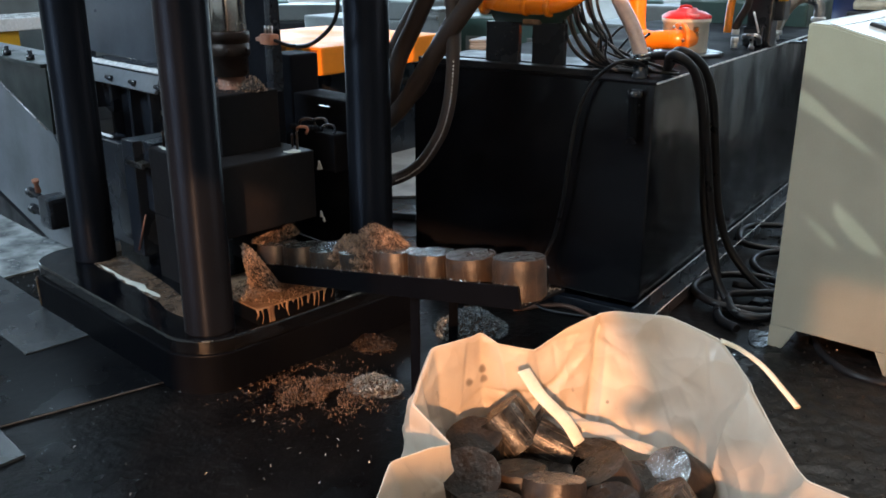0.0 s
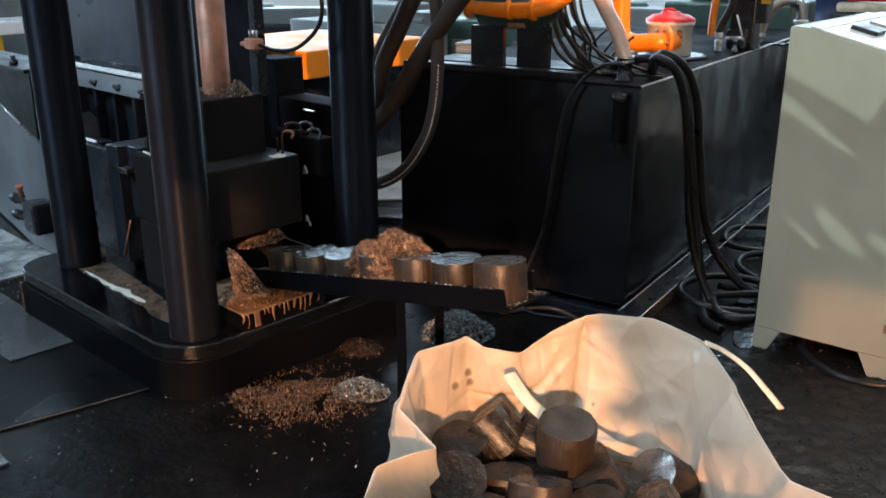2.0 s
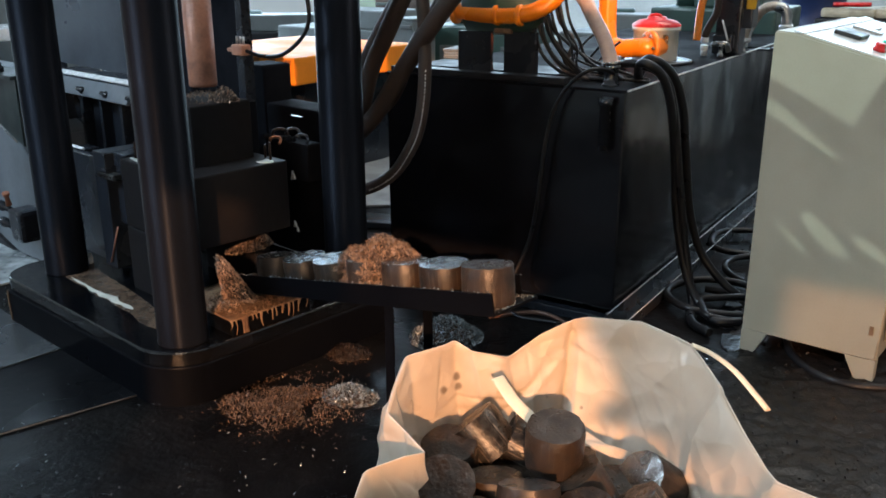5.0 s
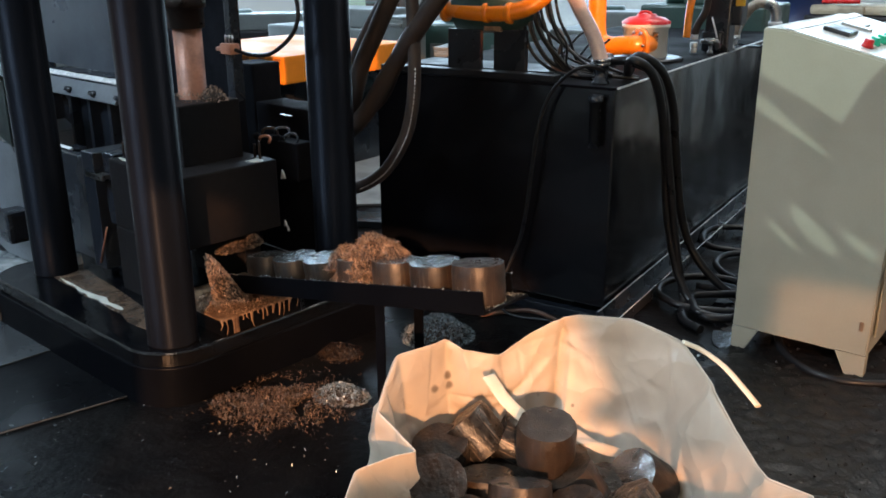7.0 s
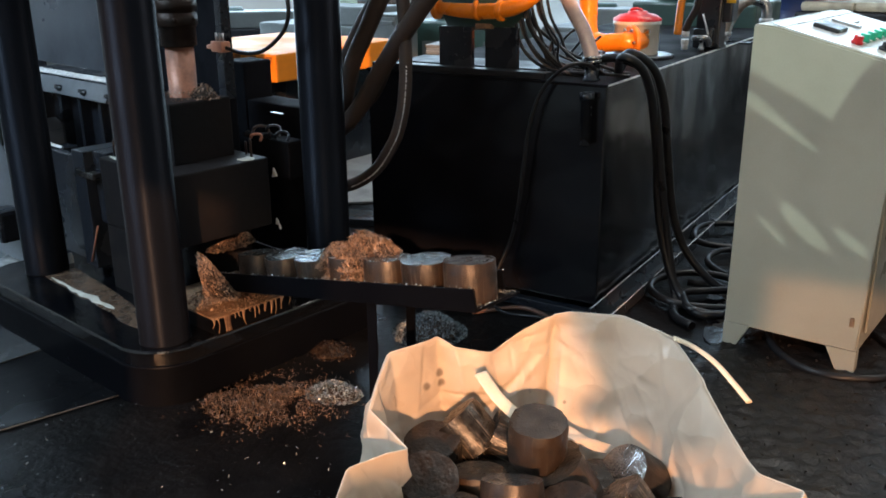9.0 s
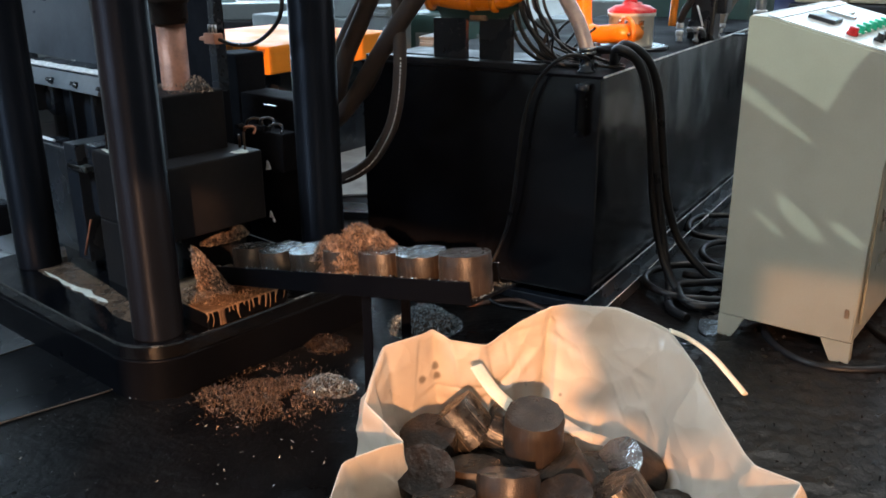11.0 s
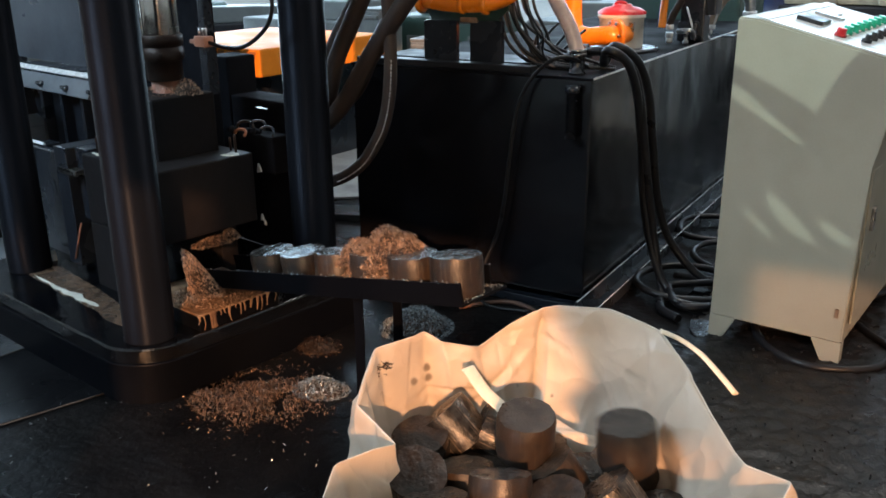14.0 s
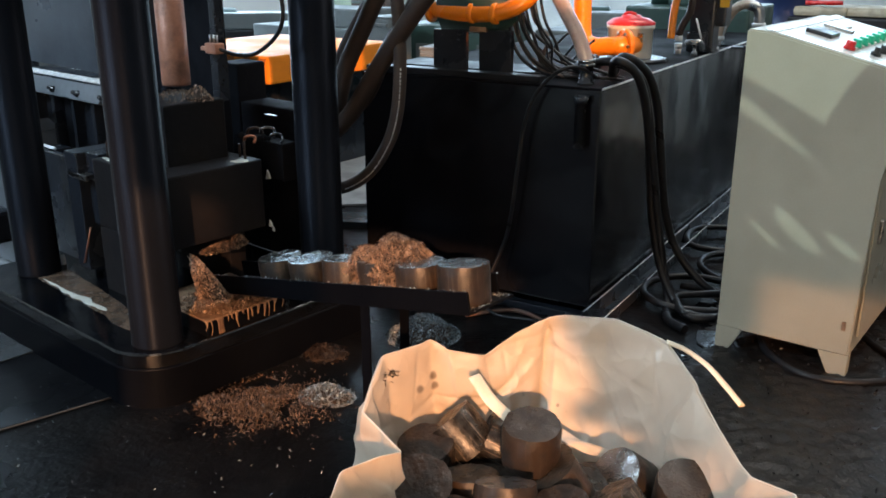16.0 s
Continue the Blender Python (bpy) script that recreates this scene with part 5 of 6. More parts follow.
def valve_group():
    v = thing("valve_group", pose(-1.30, 4.75, 1.0), "black valve bank with an orange pipe and steel fittings", "valve")
    bm = bm_new()
    add_box(bm, (-0.02, 0.17, 0.17), (0.13, 0.12, 0.34), 0.01)
    add_box(bm, (-0.03, 0.10, 0.06), (0.10, 0.10, 0.10), 0.01)
    add_box(bm, (0.06, 0.20, 0.24), (0.07, 0.12, 0.20), 0.01)
    part("valve_body", bm, BLACK, v)
    bm = bm_new()
    add_tube(bm, [(-0.138, -0.03, 0.085), (-0.136, -0.03, 0.14), (-0.133, -0.03, 0.20), (-0.125, -0.03, 0.27), (-0.10, -0.02, 0.40)], 0.020, 16)
    part("orange_pipe", bm, ORANGE, v, "orange pipe")
    bm = bm_new()
    add_tube(bm, [(-0.03, 0.0, 0.42), (-0.044, -0.01, 0.32), (-0.051, -0.01, 0.225), (-0.085, -0.01, 0.155), (-0.103, -0.01, 0.10)], 0.019, 14)
    part("droop_hose", bm, RUBBER, v, "dark drooping hose")
    for z, r in ((0.005, 0.018), (0.032, 0.021), (0.072, 0.021)):
        bm = bm_new()
        add_lathe(bm, [(r * 0.9, 0), (r, 0.003), (r, 0.024), (r * 0.9, 0.028)], 6)
        part("pipe_nut", bm, PALE_GLINT, v, "bare steel pipe nut", pose(-0.101, -0.01, z))
    for x, y, a, b in ((0.01, 0.02, -16, -24), (0.05, 0.30, -20, 10)):
        bm = bm_new()
        add_lathe(bm, [(0.005, 0), (0.005, 0.11), (0.003, 0.115)], 8)
        part("lever", bm, PALE_GLINT, v, "bright lever", pose(x, y, 0.085, a, b, 0))
        bm = bm_new()
        add_lathe(bm, [(0.016, 0), (0.016, 0.02), (0.010, 0.022), (0.010, 0.05), (0.016, 0.052), (0.016, 0.07)], 8)
        part("nipple", bm, STEEL, v, "", pose(x - 0.02, y - 0.04, 0.0))
    bm = bm_new()
    add_tube(bm, [(-0.06, 0.0, 0.065), (-0.02, -0.02, 0.07), (0.015, -0.01, 0.068), (0.02, 0.02, 0.03)], 0.014, 10)
    part("elbow_fitting", bm, STEEL, v, "grey elbow fitting")
    bm = bm_new()
    add_box(bm, (0.085, 0.136, 0.275), (0.05, 0.004, 0.07), 0.001)
    part("warning_plate", bm, YELLOW, v, "yellow warning plate")
    return v


valve_group()


def return_duct():
    d = thing("return_duct", pose(-1.28, 5.35, 1.0), "tan ribbed return hose with bright steel end fittings", "hose")
    bm = bm_new()
    add_tube(bm, [(-0.07, 0, 0.04), (-0.062, 0, 0.075), (-0.036, 0, 0.138), (0.005, 0, 0.206), (0.059, 0, 0.235), (0.10, 0, 0.228)], 0.026, 16, 12, 0.05)
    part("ribbed_hose", bm, DUCT, d)
    bm = bm_new()
    add_tube(bm, [(0.09, 0, 0.232), (0.125, 0, 0.222), (0.147, 0, 0.19), (0.150, 0, 0.14), (0.15, 0.0, 0.10)], 0.030, 16, 6)
    part("end_elbow", bm, STEEL, d, "bright steel elbow")
    for x, z, r in ((-0.072, 0.0, 0.022), (-0.07, 0.03, 0.034), (0.15, 0.11, 0.040)):
        bm = bm_new()
        add_lathe(bm, [(r * 0.9, 0), (r, 0.004), (r, 0.022), (r * 0.9, 0.026)], 12)
        part("clamp_ring", bm, PALE_GLINT, d, "bright clamp ring", pose(x, 0, z))
    bm = bm_new()
    add_lathe(bm, [(0.022, -0.0), (0.022, 0.11)], 12)
    part("stub_pipe", bm, STEEL, d, "", pose(0.15, 0, 0.0))
    bm = bm_new()
    add_box(bm, (0.15, 0, 0.0), (0.12, 0.12, 0.02), 0.003)
    add_box(bm, (0.05, 0.0, -0.005), (0.3, 0.10, 0.012), 0.003)
    part("bracket", bm, BLACK, d)
    return d


return_duct()


# ---- hoses ----
def hose(name, points, r, material, label, category="hose", m=PRESS, marks=None):
    bm = bm_new()
    add_tube(bm, points, r, 14, 10)
    h = solid(name, bm, material, m, label, category)
    if marks:
        line = smooth_line(points, 40)
        for a, b in marks:
            seg = line[int(a * len(line)):max(int(b * len(line)), int(a * len(line)) + 3)]
            q = bm_new()
            moved = []
            for i, c in enumerate(seg):
                d = (seg[min(i + 1, len(seg) - 1)] - seg[max(i - 1, 0)]).normalized()
                side = Vector((0.75, -0.66, 0.0))
                side = (side - d * side.dot(d)).normalized()
                moved.append(c + side * r * 0.99)
            add_tube(q, moved, 0.0024, 6, 0)
            part("print_mark", q, PALE_GLINT, h, "pale print bar")
    return h


hose("hydraulic_hose", [(0.55, 1.05, 1.55), (0.346, 1.0, 1.318), (0.122, 1.0, 1.072), (-0.05, 1.0, 0.87), (-0.25, 0.98, 0.72), (-0.42, 0.92, 0.66)], 0.036, RUBBER,
     "thick brown-black rubber hydraulic hose curving behind a column")
hose("hydraulic_hose", [(0.42, 1.15, 1.6), (0.27, 1.12, 1.38), (0.07, 1.1, 1.12), (-0.06, 1.1, 0.93), (-0.25, 1.05, 0.78)], 0.034, RUBBER,
     "thick brown-black rubber hydraulic hose curving behind a column")
hose("hydraulic_hose", [(0.30, 1.05, 1.65), (0.13, 1.0, 1.35), (0.03, 1.0, 1.2), (-0.06, 1.0, 1.06), (-0.16, 1.0, 0.82), (-0.3, 0.98, 0.7)], 0.036, RUBBER,
     "thick brown-black rubber hydraulic hose curving behind a column")
hose("hydraulic_hose", [(0.24, 1.1, 1.62), (0.06, 1.08, 1.38), (-0.06, 1.05, 1.2), (-0.18, 1.02, 1.0), (-0.35, 1.0, 0.8)], 0.032, RUBBER,
     "thick brown-black rubber hydraulic hose curving behind a column")
hose("hydraulic_hose", [(0.235, 1.0, 1.45), (0.25, 1.0, 1.19), (0.246, 1.0, 1.017), (0.22, 1.0, 0.88), (0.168, 1.0, 0.77), (0.055, 1.0, 0.64), (-0.126, 1.0, 0.545), (-0.3, 0.97, 0.53)], 0.026, RUBBER,
     "looping rubber hydraulic hose with a pale printed line",
     marks=[(0.22 + 0.0125 * k, 0.22 + 0.0125 * k + (0.007 if k % 3 else 0.010)) for k in range(48)])
hose("drain_hose", [(-1.36, 3.5, 1.02), (-1.37, 3.36, 1.07), (-1.411, 3.28, 1.076), (-1.492, 3.28, 1.016), (-1.549, 3.28, 0.932), (-1.585, 3.28, 0.813), (-1.608, 3.28, 0.643), (-1.628, 3.28, 0.467), (-1.662, 3.28, 0.308), (-1.72, 3.22, 0.10), (-1.66, 3.18, 0.012), (-1.45, 3.2, 0.012)],
     0.008, CABLE, "thin black cable hanging down the tank front", "cable", Matrix())
hose("power_cable", [(-1.33, 3.6, 1.02), (-1.25, 3.42, 1.10), (-1.18, 3.45, 1.06), (-1.155, 3.53, 0.93), (-1.15, 3.62, 0.70), (-1.14, 3.68, 0.42), (-1.09, 3.70, 0.18), (-1.00, 3.66, 0.04), (-0.9, 3.56, 0.022), (-0.8, 3.6, 0.022)],
     0.0185, CABLE, "thick black power cable hanging from the tank to the floor", "cable", Matrix())
hose("power_cable", [(-1.36, 3.7, 1.02), (-1.25, 3.5, 1.11), (-1.17, 3.56, 1.05), (-1.145, 3.66, 0.90), (-1.135, 3.74, 0.65), (-1.115, 3.80, 0.40), (-1.05, 3.84, 0.2), (-0.9, 3.86, 0.05), (-0.76, 3.9, 0.022), (-0.6, 4.0, 0.022)],
     0.0185, CABLE, "thick black power cable hanging from the tank to the floor", "cable", Matrix())
hose("power_cable", [(-1.62, 3.9, 1.02), (-1.5, 3.62, 1.05), (-1.38, 3.5, 1.08), (-1.27, 3.46, 1.09), (-1.18, 3.50, 1.04), (-1.15, 3.56, 0.9), (-1.13, 3.64, 0.6), (-1.1, 3.7, 0.3), (-1.04, 3.68, 0.05), (-0.98, 3.5, 0.02), (-0.88, 3.42, 0.02)],
     0.018, CABLE, "thick black power cable hanging from the tank to the floor", "cable", Matrix())
for k, (dx, dz) in enumerate(((0, 0), (0.03, 0.02), (0.06, -0.01), (0.085, 0.015), (0.11, 0.0))):
    hose("control_wire", [(-1.78 + dx * .5, 3.5, 1.42), (-1.77 + dx * .6, 3.5, 1.22 + dz), (-1.74 + dx, 3.52, 1.10 + dz), (-1.66 + dx, 3.54, 1.03), (-1.55 + dx, 3.5, 1.014), (-1.4, 3.52 + 0.02 * k, 1.014)],
         0.008, CABLE if k != 1 else CARTON, "thin control wire dropping to the tank top", "cable", Matrix())
hose("control_wire", [(-1.66, 3.9, 1.02), (-1.55, 3.8, 1.10), (-1.50, 3.75, 1.13), (-1.46, 3.7, 1.15)], 0.006, CABLE, "thin black control wire", "cable", Matrix())
hose("control_wire", [(-1.72, 3.7, 1.02), (-1.66, 3.75, 1.12), (-1.62, 3.8, 1.17), (-1.60, 3.85, 1.14), (-1.66, 3.85, 1.06)], 0.006, CABLE, "thin black control wire", "cable", Matrix())

wire_rnd = random.Random(77)
for k in range(9):
    x0, y0 = -1.80 + wire_rnd.uniform(0, 0.16), 3.48 + wire_rnd.uniform(0, 0.12)
    x1, sag = -1.62 + wire_rnd.uniform(0, 0.24), wire_rnd.uniform(0.02, 0.10)
    hose("control_wire", [(x0, y0, 1.36), (x0 + 0.03, y0, 1.24), (x0 + 0.05 + wire_rnd.uniform(0, 0.05), y0 + 0.02, 1.13 + sag * 0.5),
                          (0.45 * x0 + 0.55 * x1, y0 + 0.04, 1.05 + sag * 0.4), (x1, y0 + wire_rnd.uniform(-0.02, 0.06), 1.012 + 0.3 * sag), (x1 + 0.12, y0 + 0.05, 1.010)],
         wire_rnd.choice((0.005, 0.007)), CARTON if k == 4 else CABLE, "thin control wire dropping to the tank top", "cable", Matrix())


def coil(name, at, r, turns, wire, label, squash=0.7):
    """Cable thrown down in loose, uneven loops."""
    pts = []
    rnd = random.Random(int(r * 1000))
    for i in range(int(turns * 8) + 1):
        a = 2 * math.pi * i / 8
        q = r * (1 + 0.30 * math.sin(a * 0.41 + 1) + rnd.uniform(-0.10, 0.10))
        pts.append((q * math.cos(a) + 0.30 * r * math.sin(a * 0.23), squash * q * math.sin(a) + 0.45 * r * math.cos(a * 0.31), wire + wire * 1.8 * abs(math.sin(a * 0.5 + 0.6))))
    bm = bm_new()
    add_tube(bm, pts, wire, 10, 6)
    return solid(name, bm, CABLE, pose(*at), label, "cable")


coil("coiled_cable", (-0.96, 3.74, 0, 0, 0, 30), 0.19, 2.3, 0.017, "black cable lying in a loose coil on the floor")
coil("coiled_cable", (-0.80, 4.20, 0, 0, 0, 10), 0.23, 1.8, 0.016, "black cable lying in a loose coil on the floor")
coil("coiled_cable", (-1.00, 4.65, 0, 0, 0, 60), 0.20, 1.7, 0.016, "black cable lying in a loose coil beside the skid")
hose("ground_cable", [(-1.75, 3.1, 0.01), (-1.60, 3.25, 0.012), (-1.45, 3.22, 0.012), (-1.3, 3.1, 0.012), (-1.1, 3.15, 0.012)], 0.010, make_mat("brown_cable", (0.12, 0.06, 0.04), 0.45),
     "thin brown cable on the floor under the chute", "cable", Matrix())
hose("cabinet_cable", [(-0.62, 3.62, 0.02), (-0.55, 3.40, 0.018), (-0.42, 3.26, 0.018), (-0.28, 3.24, 0.018), (-0.12, 3.34, 0.018), (-0.08, 3.52, 0.018), (-0.2, 3.68, 0.018), (-0.3, 3.9, 0.018), (-0.1, 4.3, 0.018)], 0.016, CABLE,
     "black cable looping out under the cabinet", "cable", Matrix())


# ---- control cabinet ----
def cabinet():
    c = thing("control_cabinet", pose(-0.743, 3.375, 0, 0, 0, -6), "cream sheet-metal control desk with a sloping button panel on short legs", "cabinet")
    d = 0.95
    prof = [(0, 0.088), (0.50, 0.088), (0.515, 0.76), (0.585, 1.115), (0.07, 1.245), (0, 1.25)]
    bm = bm_new()
    add_prism(bm, prof, d)
    bmesh.ops.bevel(bm, geom=bm.edges[:], offset=0.006, segments=2, affect="EDGES")
    part("body", bm, CREAM, c, "cream painted sheet-metal body")
    for y0 in (0.0, d - 0.04):
        for x0, x1, xs in ((0.0, 0.10, 0.055), (0.50, 0.39, 0.435)):
            bm = bm_new()
            add_prism(bm, [(x0, 0.0), (xs, 0.0), (x1, 0.09), (x0, 0.09)], 0.04)
            part("leg", bm, CREAM, c, "short tapered sheet-metal leg", pose(0, y0, 0.001))
    # sloping panel
    slope = math.atan2(1.245 - 1.115, 0.515)
    m = pose(0.07, 0, 1.247) @ Matrix.Rotation(slope, 4, "Y")
    bm = bm_new()
    add_box(bm, (0.265, d / 2, 0.001), (0.50, d - 0.03, 0.004), 0.001)
    panel = part("console_panel", bm, CREAM_TOP, c, "pale sloping console panel", m)
    # pale strip that paints the highlight on the panel's bevel
    bm = bm_new()
    add_box(bm, (0.012, d / 2, 0.004), (0.04, d - 0.02, 0.004), 0.001)
    part("panel_edge", bm, PALE_GLINT, panel, "pale strip painting the panel bevel's highlight")
    bm = bm_new()
    add_box(bm, (0.118, 0.29, 0.010), (0.098, 0.12, 0.016), 0.004)
    part("display", bm, PLASTIC_BLACK, panel, "black display")
    bm = bm_new()
    add_box(bm, (0.115, 0.53, 0.008), (0.11, 0.05, 0.010), 0.003)
    add_box(bm, (0.105, 0.62, 0.008), (0.05, 0.11, 0.010), 0.003)
    part("plate", bm, GLASS_GREY, panel, "grey meter strip")
    for k in range(8):
        bm = bm_new()
        add_lathe(bm, [(0.021, 0), (0.021, 0.008), (0.017, 0.010), (0.017, 0.026), (0.014, 0.029)], 14)
        part("button", bm, PLASTIC_RED if k == 0 else PLASTIC_GREEN, panel, "red push button" if k == 0 else "green push button", pose(0.262, 0.12 + 0.092 * k, 0.005))
        bm = bm_new()
        add_lathe(bm, [(0.018, 0), (0.018, 0.010), (0.010, 0.012), (0.010, 0.028)], 14)
        part("selector", bm, PLASTIC_BLACK, panel, "black selector knob", pose(0.345, 0.16 + 0.092 * k, 0.005))
        bm = bm_new()
        add_box(bm, (0.262, 0.166 + 0.092 * k, 0.007), (0.036, 0.024, 0.006), 0.001)
        part("label_bar", bm, WHITE_PAINT, panel)
    # door in the face away from the tank
    bm = bm_new()
    add_box(bm, (0.512, d / 2, 0.45), (0.008, d - 0.08, 0.58), 0.002)
    door = part("door", bm, CREAM, c, "cream door")
    bm = bm_new()
    add_box(bm, (0.522, 0.12, 0.55), (0.014, 0.03, 0.09), 0.004)
    part("lock", bm, STEEL, door, "steel lock")
    bm = bm_new()
    add_box(bm, (0.47, -0.003, 0.205), (0.014, 0.006, 0.035), 0.002)
    part("earth_tag", bm, TAN, c, "small brown tag")
    for k in range(2):
        bm = bm_new()
        add_box(bm, (0.562, 0.10 + 0.5 * k, 0.98), (0.012, 0.02, 0.05), 0.002, None)
        part("hinge", bm, STEEL, c)
    return c


cabinet()


# ---- bulk bag ----
RIM = [(-1.04, 1.553, 0.358), (-1.148, 1.609, 0.363), (-1.221, 1.637, 0.378), (-1.251, 1.722, 0.413), (-1.276, 1.81, 0.452),
       (-1.217, 1.931, 0.456), (-1.213, 1.961, 0.458), (-1.166, 1.976, 0.433), (-1.083, 2.044, 0.404), (-1.067, 2.072, 0.417),
       (-1.026, 2.136, 0.455), (-0.977, 2.185, 0.485), (-0.915, 2.22, 0.504), (-0.77, 2.256, 0.512), (-0.732, 2.254, 0.506),
       (-0.656, 2.24, 0.497), (-0.612, 2.227, 0.491), (-0.574, 2.195, 0.475), (-0.492, 2.119, 0.44), (-0.401, 2.01, 0.392),
       (-0.319, 1.906, 0.367), (-0.284, 1.856, 0.373), (-0.175, 1.784, 0.405), (-0.199, 1.578, 0.371), (-0.445, 1.345, 0.31),
       (-0.737, 1.206, 0.307), (-0.958, 1.222, 0.32), (-1.058, 1.281, 0.351), (-1.095, 1.382, 0.378), (-1.055, 1.485, 0.377)]



def bag():
    b = thing("bulk_bag", Matrix(), "open white woven bulk bag half full of briquettes", "bag")
    # a rim of nearly straight runs with soft corners, evenly stepped
    fine = []
    for a, c in zip(RIM, [*RIM[1:], RIM[0]]):
        a, c = Vector(a), Vector(c)
        k = max(2, round((c - a).length / 0.0055))
        fine += [a.lerp(c, i / k) for i in range(k)]
    for _ in range(2):
        fine = [(fine[i - 1] + fine[i] * 2 + fine[(i + 1) % len(fine)]) / 4 for i in range(len(fine))]
    loop = fine
    n = len(loop)
    centre = Vector((-0.78, 1.70, 0))
    rows = []
    # from the floor outside, over the rim, down to the content inside
    spec = [(1.05, 0.0, 0), (1.09, 0.05, 0)]
    spec += [(1.13 - 0.10 * (k / 21) ** 2, 0.10 + 0.82 * k / 21, 0) for k in range(22)]
    spec += [(1.018, 0.96, 0), (1.006, 0.99, 0), (0.999, 1.0, 0), (0.993, 0.99, 1)]
    TOP = len(spec) - 2
    spec += [(0.988 - 0.115 * k / 37, 0.965 - 0.62 * k / 37, 1) for k in range(38)]
    spec += [(0.85, 0.30, 1), (0.82, 0.22, 1), (0.76, 0.13, 1), (0.6, 0.05, 1), (0.3, 0.02, 1)]
    rnd = random.Random(12)
    # arc length along the rim, and straight sharp creases laid over the cloth
    arc, length = [0.0], 0.0
    for a, c in zip(loop, loop[1:]):
        length += (c - a).xy.length
        arc.append(length)
    arc = np.array(arc)
    creases = []
    for k in range(120):
        creases.append((rnd.uniform(0, length), rnd.uniform(0, 0.5), rnd.uniform(0, math.pi), rnd.uniform(0.07, 0.28),
                        rnd.choice((-1, 1)) * rnd.uniform(0.004, 0.014), rnd.uniform(0.003, 0.008), rnd.uniform(0.02, 0.08)))
    # the two big overlaps of the side panels
    creases = [c for c in creases if not 0.40 * length < c[0] < 0.86 * length]

    def at(x, y):
        return arc[min(range(n), key=lambda i: (loop[i].x - x) ** 2 + (loop[i].y - y) ** 2)]
    # the right side wall steps in beyond a straight fold, with soft folds at its foot
    creases += [(at(-0.50, 2.125), 0.30, 1.45, 0.30, -0.030, 0.006, 0.16), (at(-0.36, 1.96), 0.16, 0.5, 0.14, 0.026, 0.012, 0.06),
                (at(-0.45, 2.06), 0.13, 2.3, 0.12, 0.024, 0.010, 0.05), (at(-0.26, 1.84), 0.22, 0.15, 0.16, 0.020, 0.012, 0.06)]
    creases += [(arc[int(0.272 * n)], 0.36, 1.50, 0.24, 0.036, 0.008, 0.06), (arc[int(0.50 * n)], 0.22, 0.35, 0.22, 0.020, 0.010, 0.07),
                (arc[int(0.09 * n)], 0.33, 1.7, 0.16, 0.022, 0.008, 0.05), (arc[int(0.53 * n)], 0.26, 1.0, 0.16, 0.010, 0.010, 0.05)]

    plain = len(creases) - 8

    def crumple(h, seed):
        out = np.zeros(n)
        for k, (s0, h0, th, half, amp, w1, w2) in enumerate(creases):
            ds = (arc - s0 + length / 2) % length - length / 2
            a = ds * math.cos(th) + (h - h0) * math.sin(th)
            c = -ds * math.sin(th) + (h - h0) * math.cos(th)
            along = np.clip(1 - (a / half) ** 2, 0, 1) ** 1.5
            if 0.52 * length < s0 < 0.84 * length and k < plain:
                along = along * 0.18
            out += amp * along * np.where(c > 0, np.exp(-c / w1), np.exp(c / w2))
        return out

    for j, (s, hz, inner) in enumerate(spec):
        fold = crumple(hz * 0.45 + (0.0 if inner else 0.07), inner)
        row = []
        for i, q in enumerate(loop):
            d = Vector((q.x, q.y, 0)) - centre
            c = Vector((centre.x + d.x * s, centre.y + d.y * s, q.z * hz))
            wide = noise.noise(c * 6.0 + Vector((0, 0, inner * 4))) * 0.022 + noise.noise(c * 2.5) * 0.02
            edge = abs(j - TOP)
            k = (wide * min(1.0, edge / 9) + fold[i] * min(1.0, 0.35 + edge / 8)) * (1 if inner else 1.1)
            c += d.normalized() * k
            c.z = max(0.004 + 0.002 * inner, c.z + (0.6 * k if hz > 0.3 else 0))
            row.append(c)
        rows.append(row)
    bm = bm_new()
    vs = [[bm.verts.new(c) for c in row] for row in rows]
    for a, c in zip(vs, vs[1:]):
        for i in range(n):
            bm.faces.new((a[i], a[(i + 1) % n], c[(i + 1) % n], c[i])).smooth = True
    ob = part("sack", bm, BAG, b, "thin white woven sack wall with creases")
    # thin paler tube along the mouth that paints the rim's bright highlight
    bm = bm_new()
    rim_row = rows[TOP]
    add_tube(bm, [rim_row[i % n] + Vector((0, 0, 0.001)) for i in range(0, n + 1, 2)], 0.0016, 6, 0)
    part("rim_highlight", bm, RIM_BRIGHT, b, "thin pale tube painting the bag mouth's rim highlight")
    bm = bm_new()
    add_tube(bm, [(-0.606, 2.215, 0.496), (-0.558, 2.233, 0.476), (-0.491, 2.215, 0.452), (-0.425, 2.17, 0.424), (-0.378, 2.143, 0.397)], 0.014, 10, 8, 0, 0.35)
    part("lifting_strap", bm, WEBBING, b, "loose cream webbing strap")
    bm = bm_new()
    add_tube(bm, [(-1.054, 1.935, 0.396), (-1.02, 1.922, 0.372), (-0.981, 1.911, 0.345), (-0.905, 1.905, 0.300), (-0.86, 1.90, 0.25)], 0.022, 10, 8, 0, 0.25)
    part("lifting_strap", bm, WEBBING, b, "cream webbing strap hanging inside")
    # loose edge of the liner lying on the briquettes
    line = smooth_line([(-0.985, 2.030, 0.250), (-0.90, 2.055, 0.236), (-0.80, 2.065, 0.220), (-0.69, 2.07, 0.195)], 10)
    bm = bm_new()
    last = None
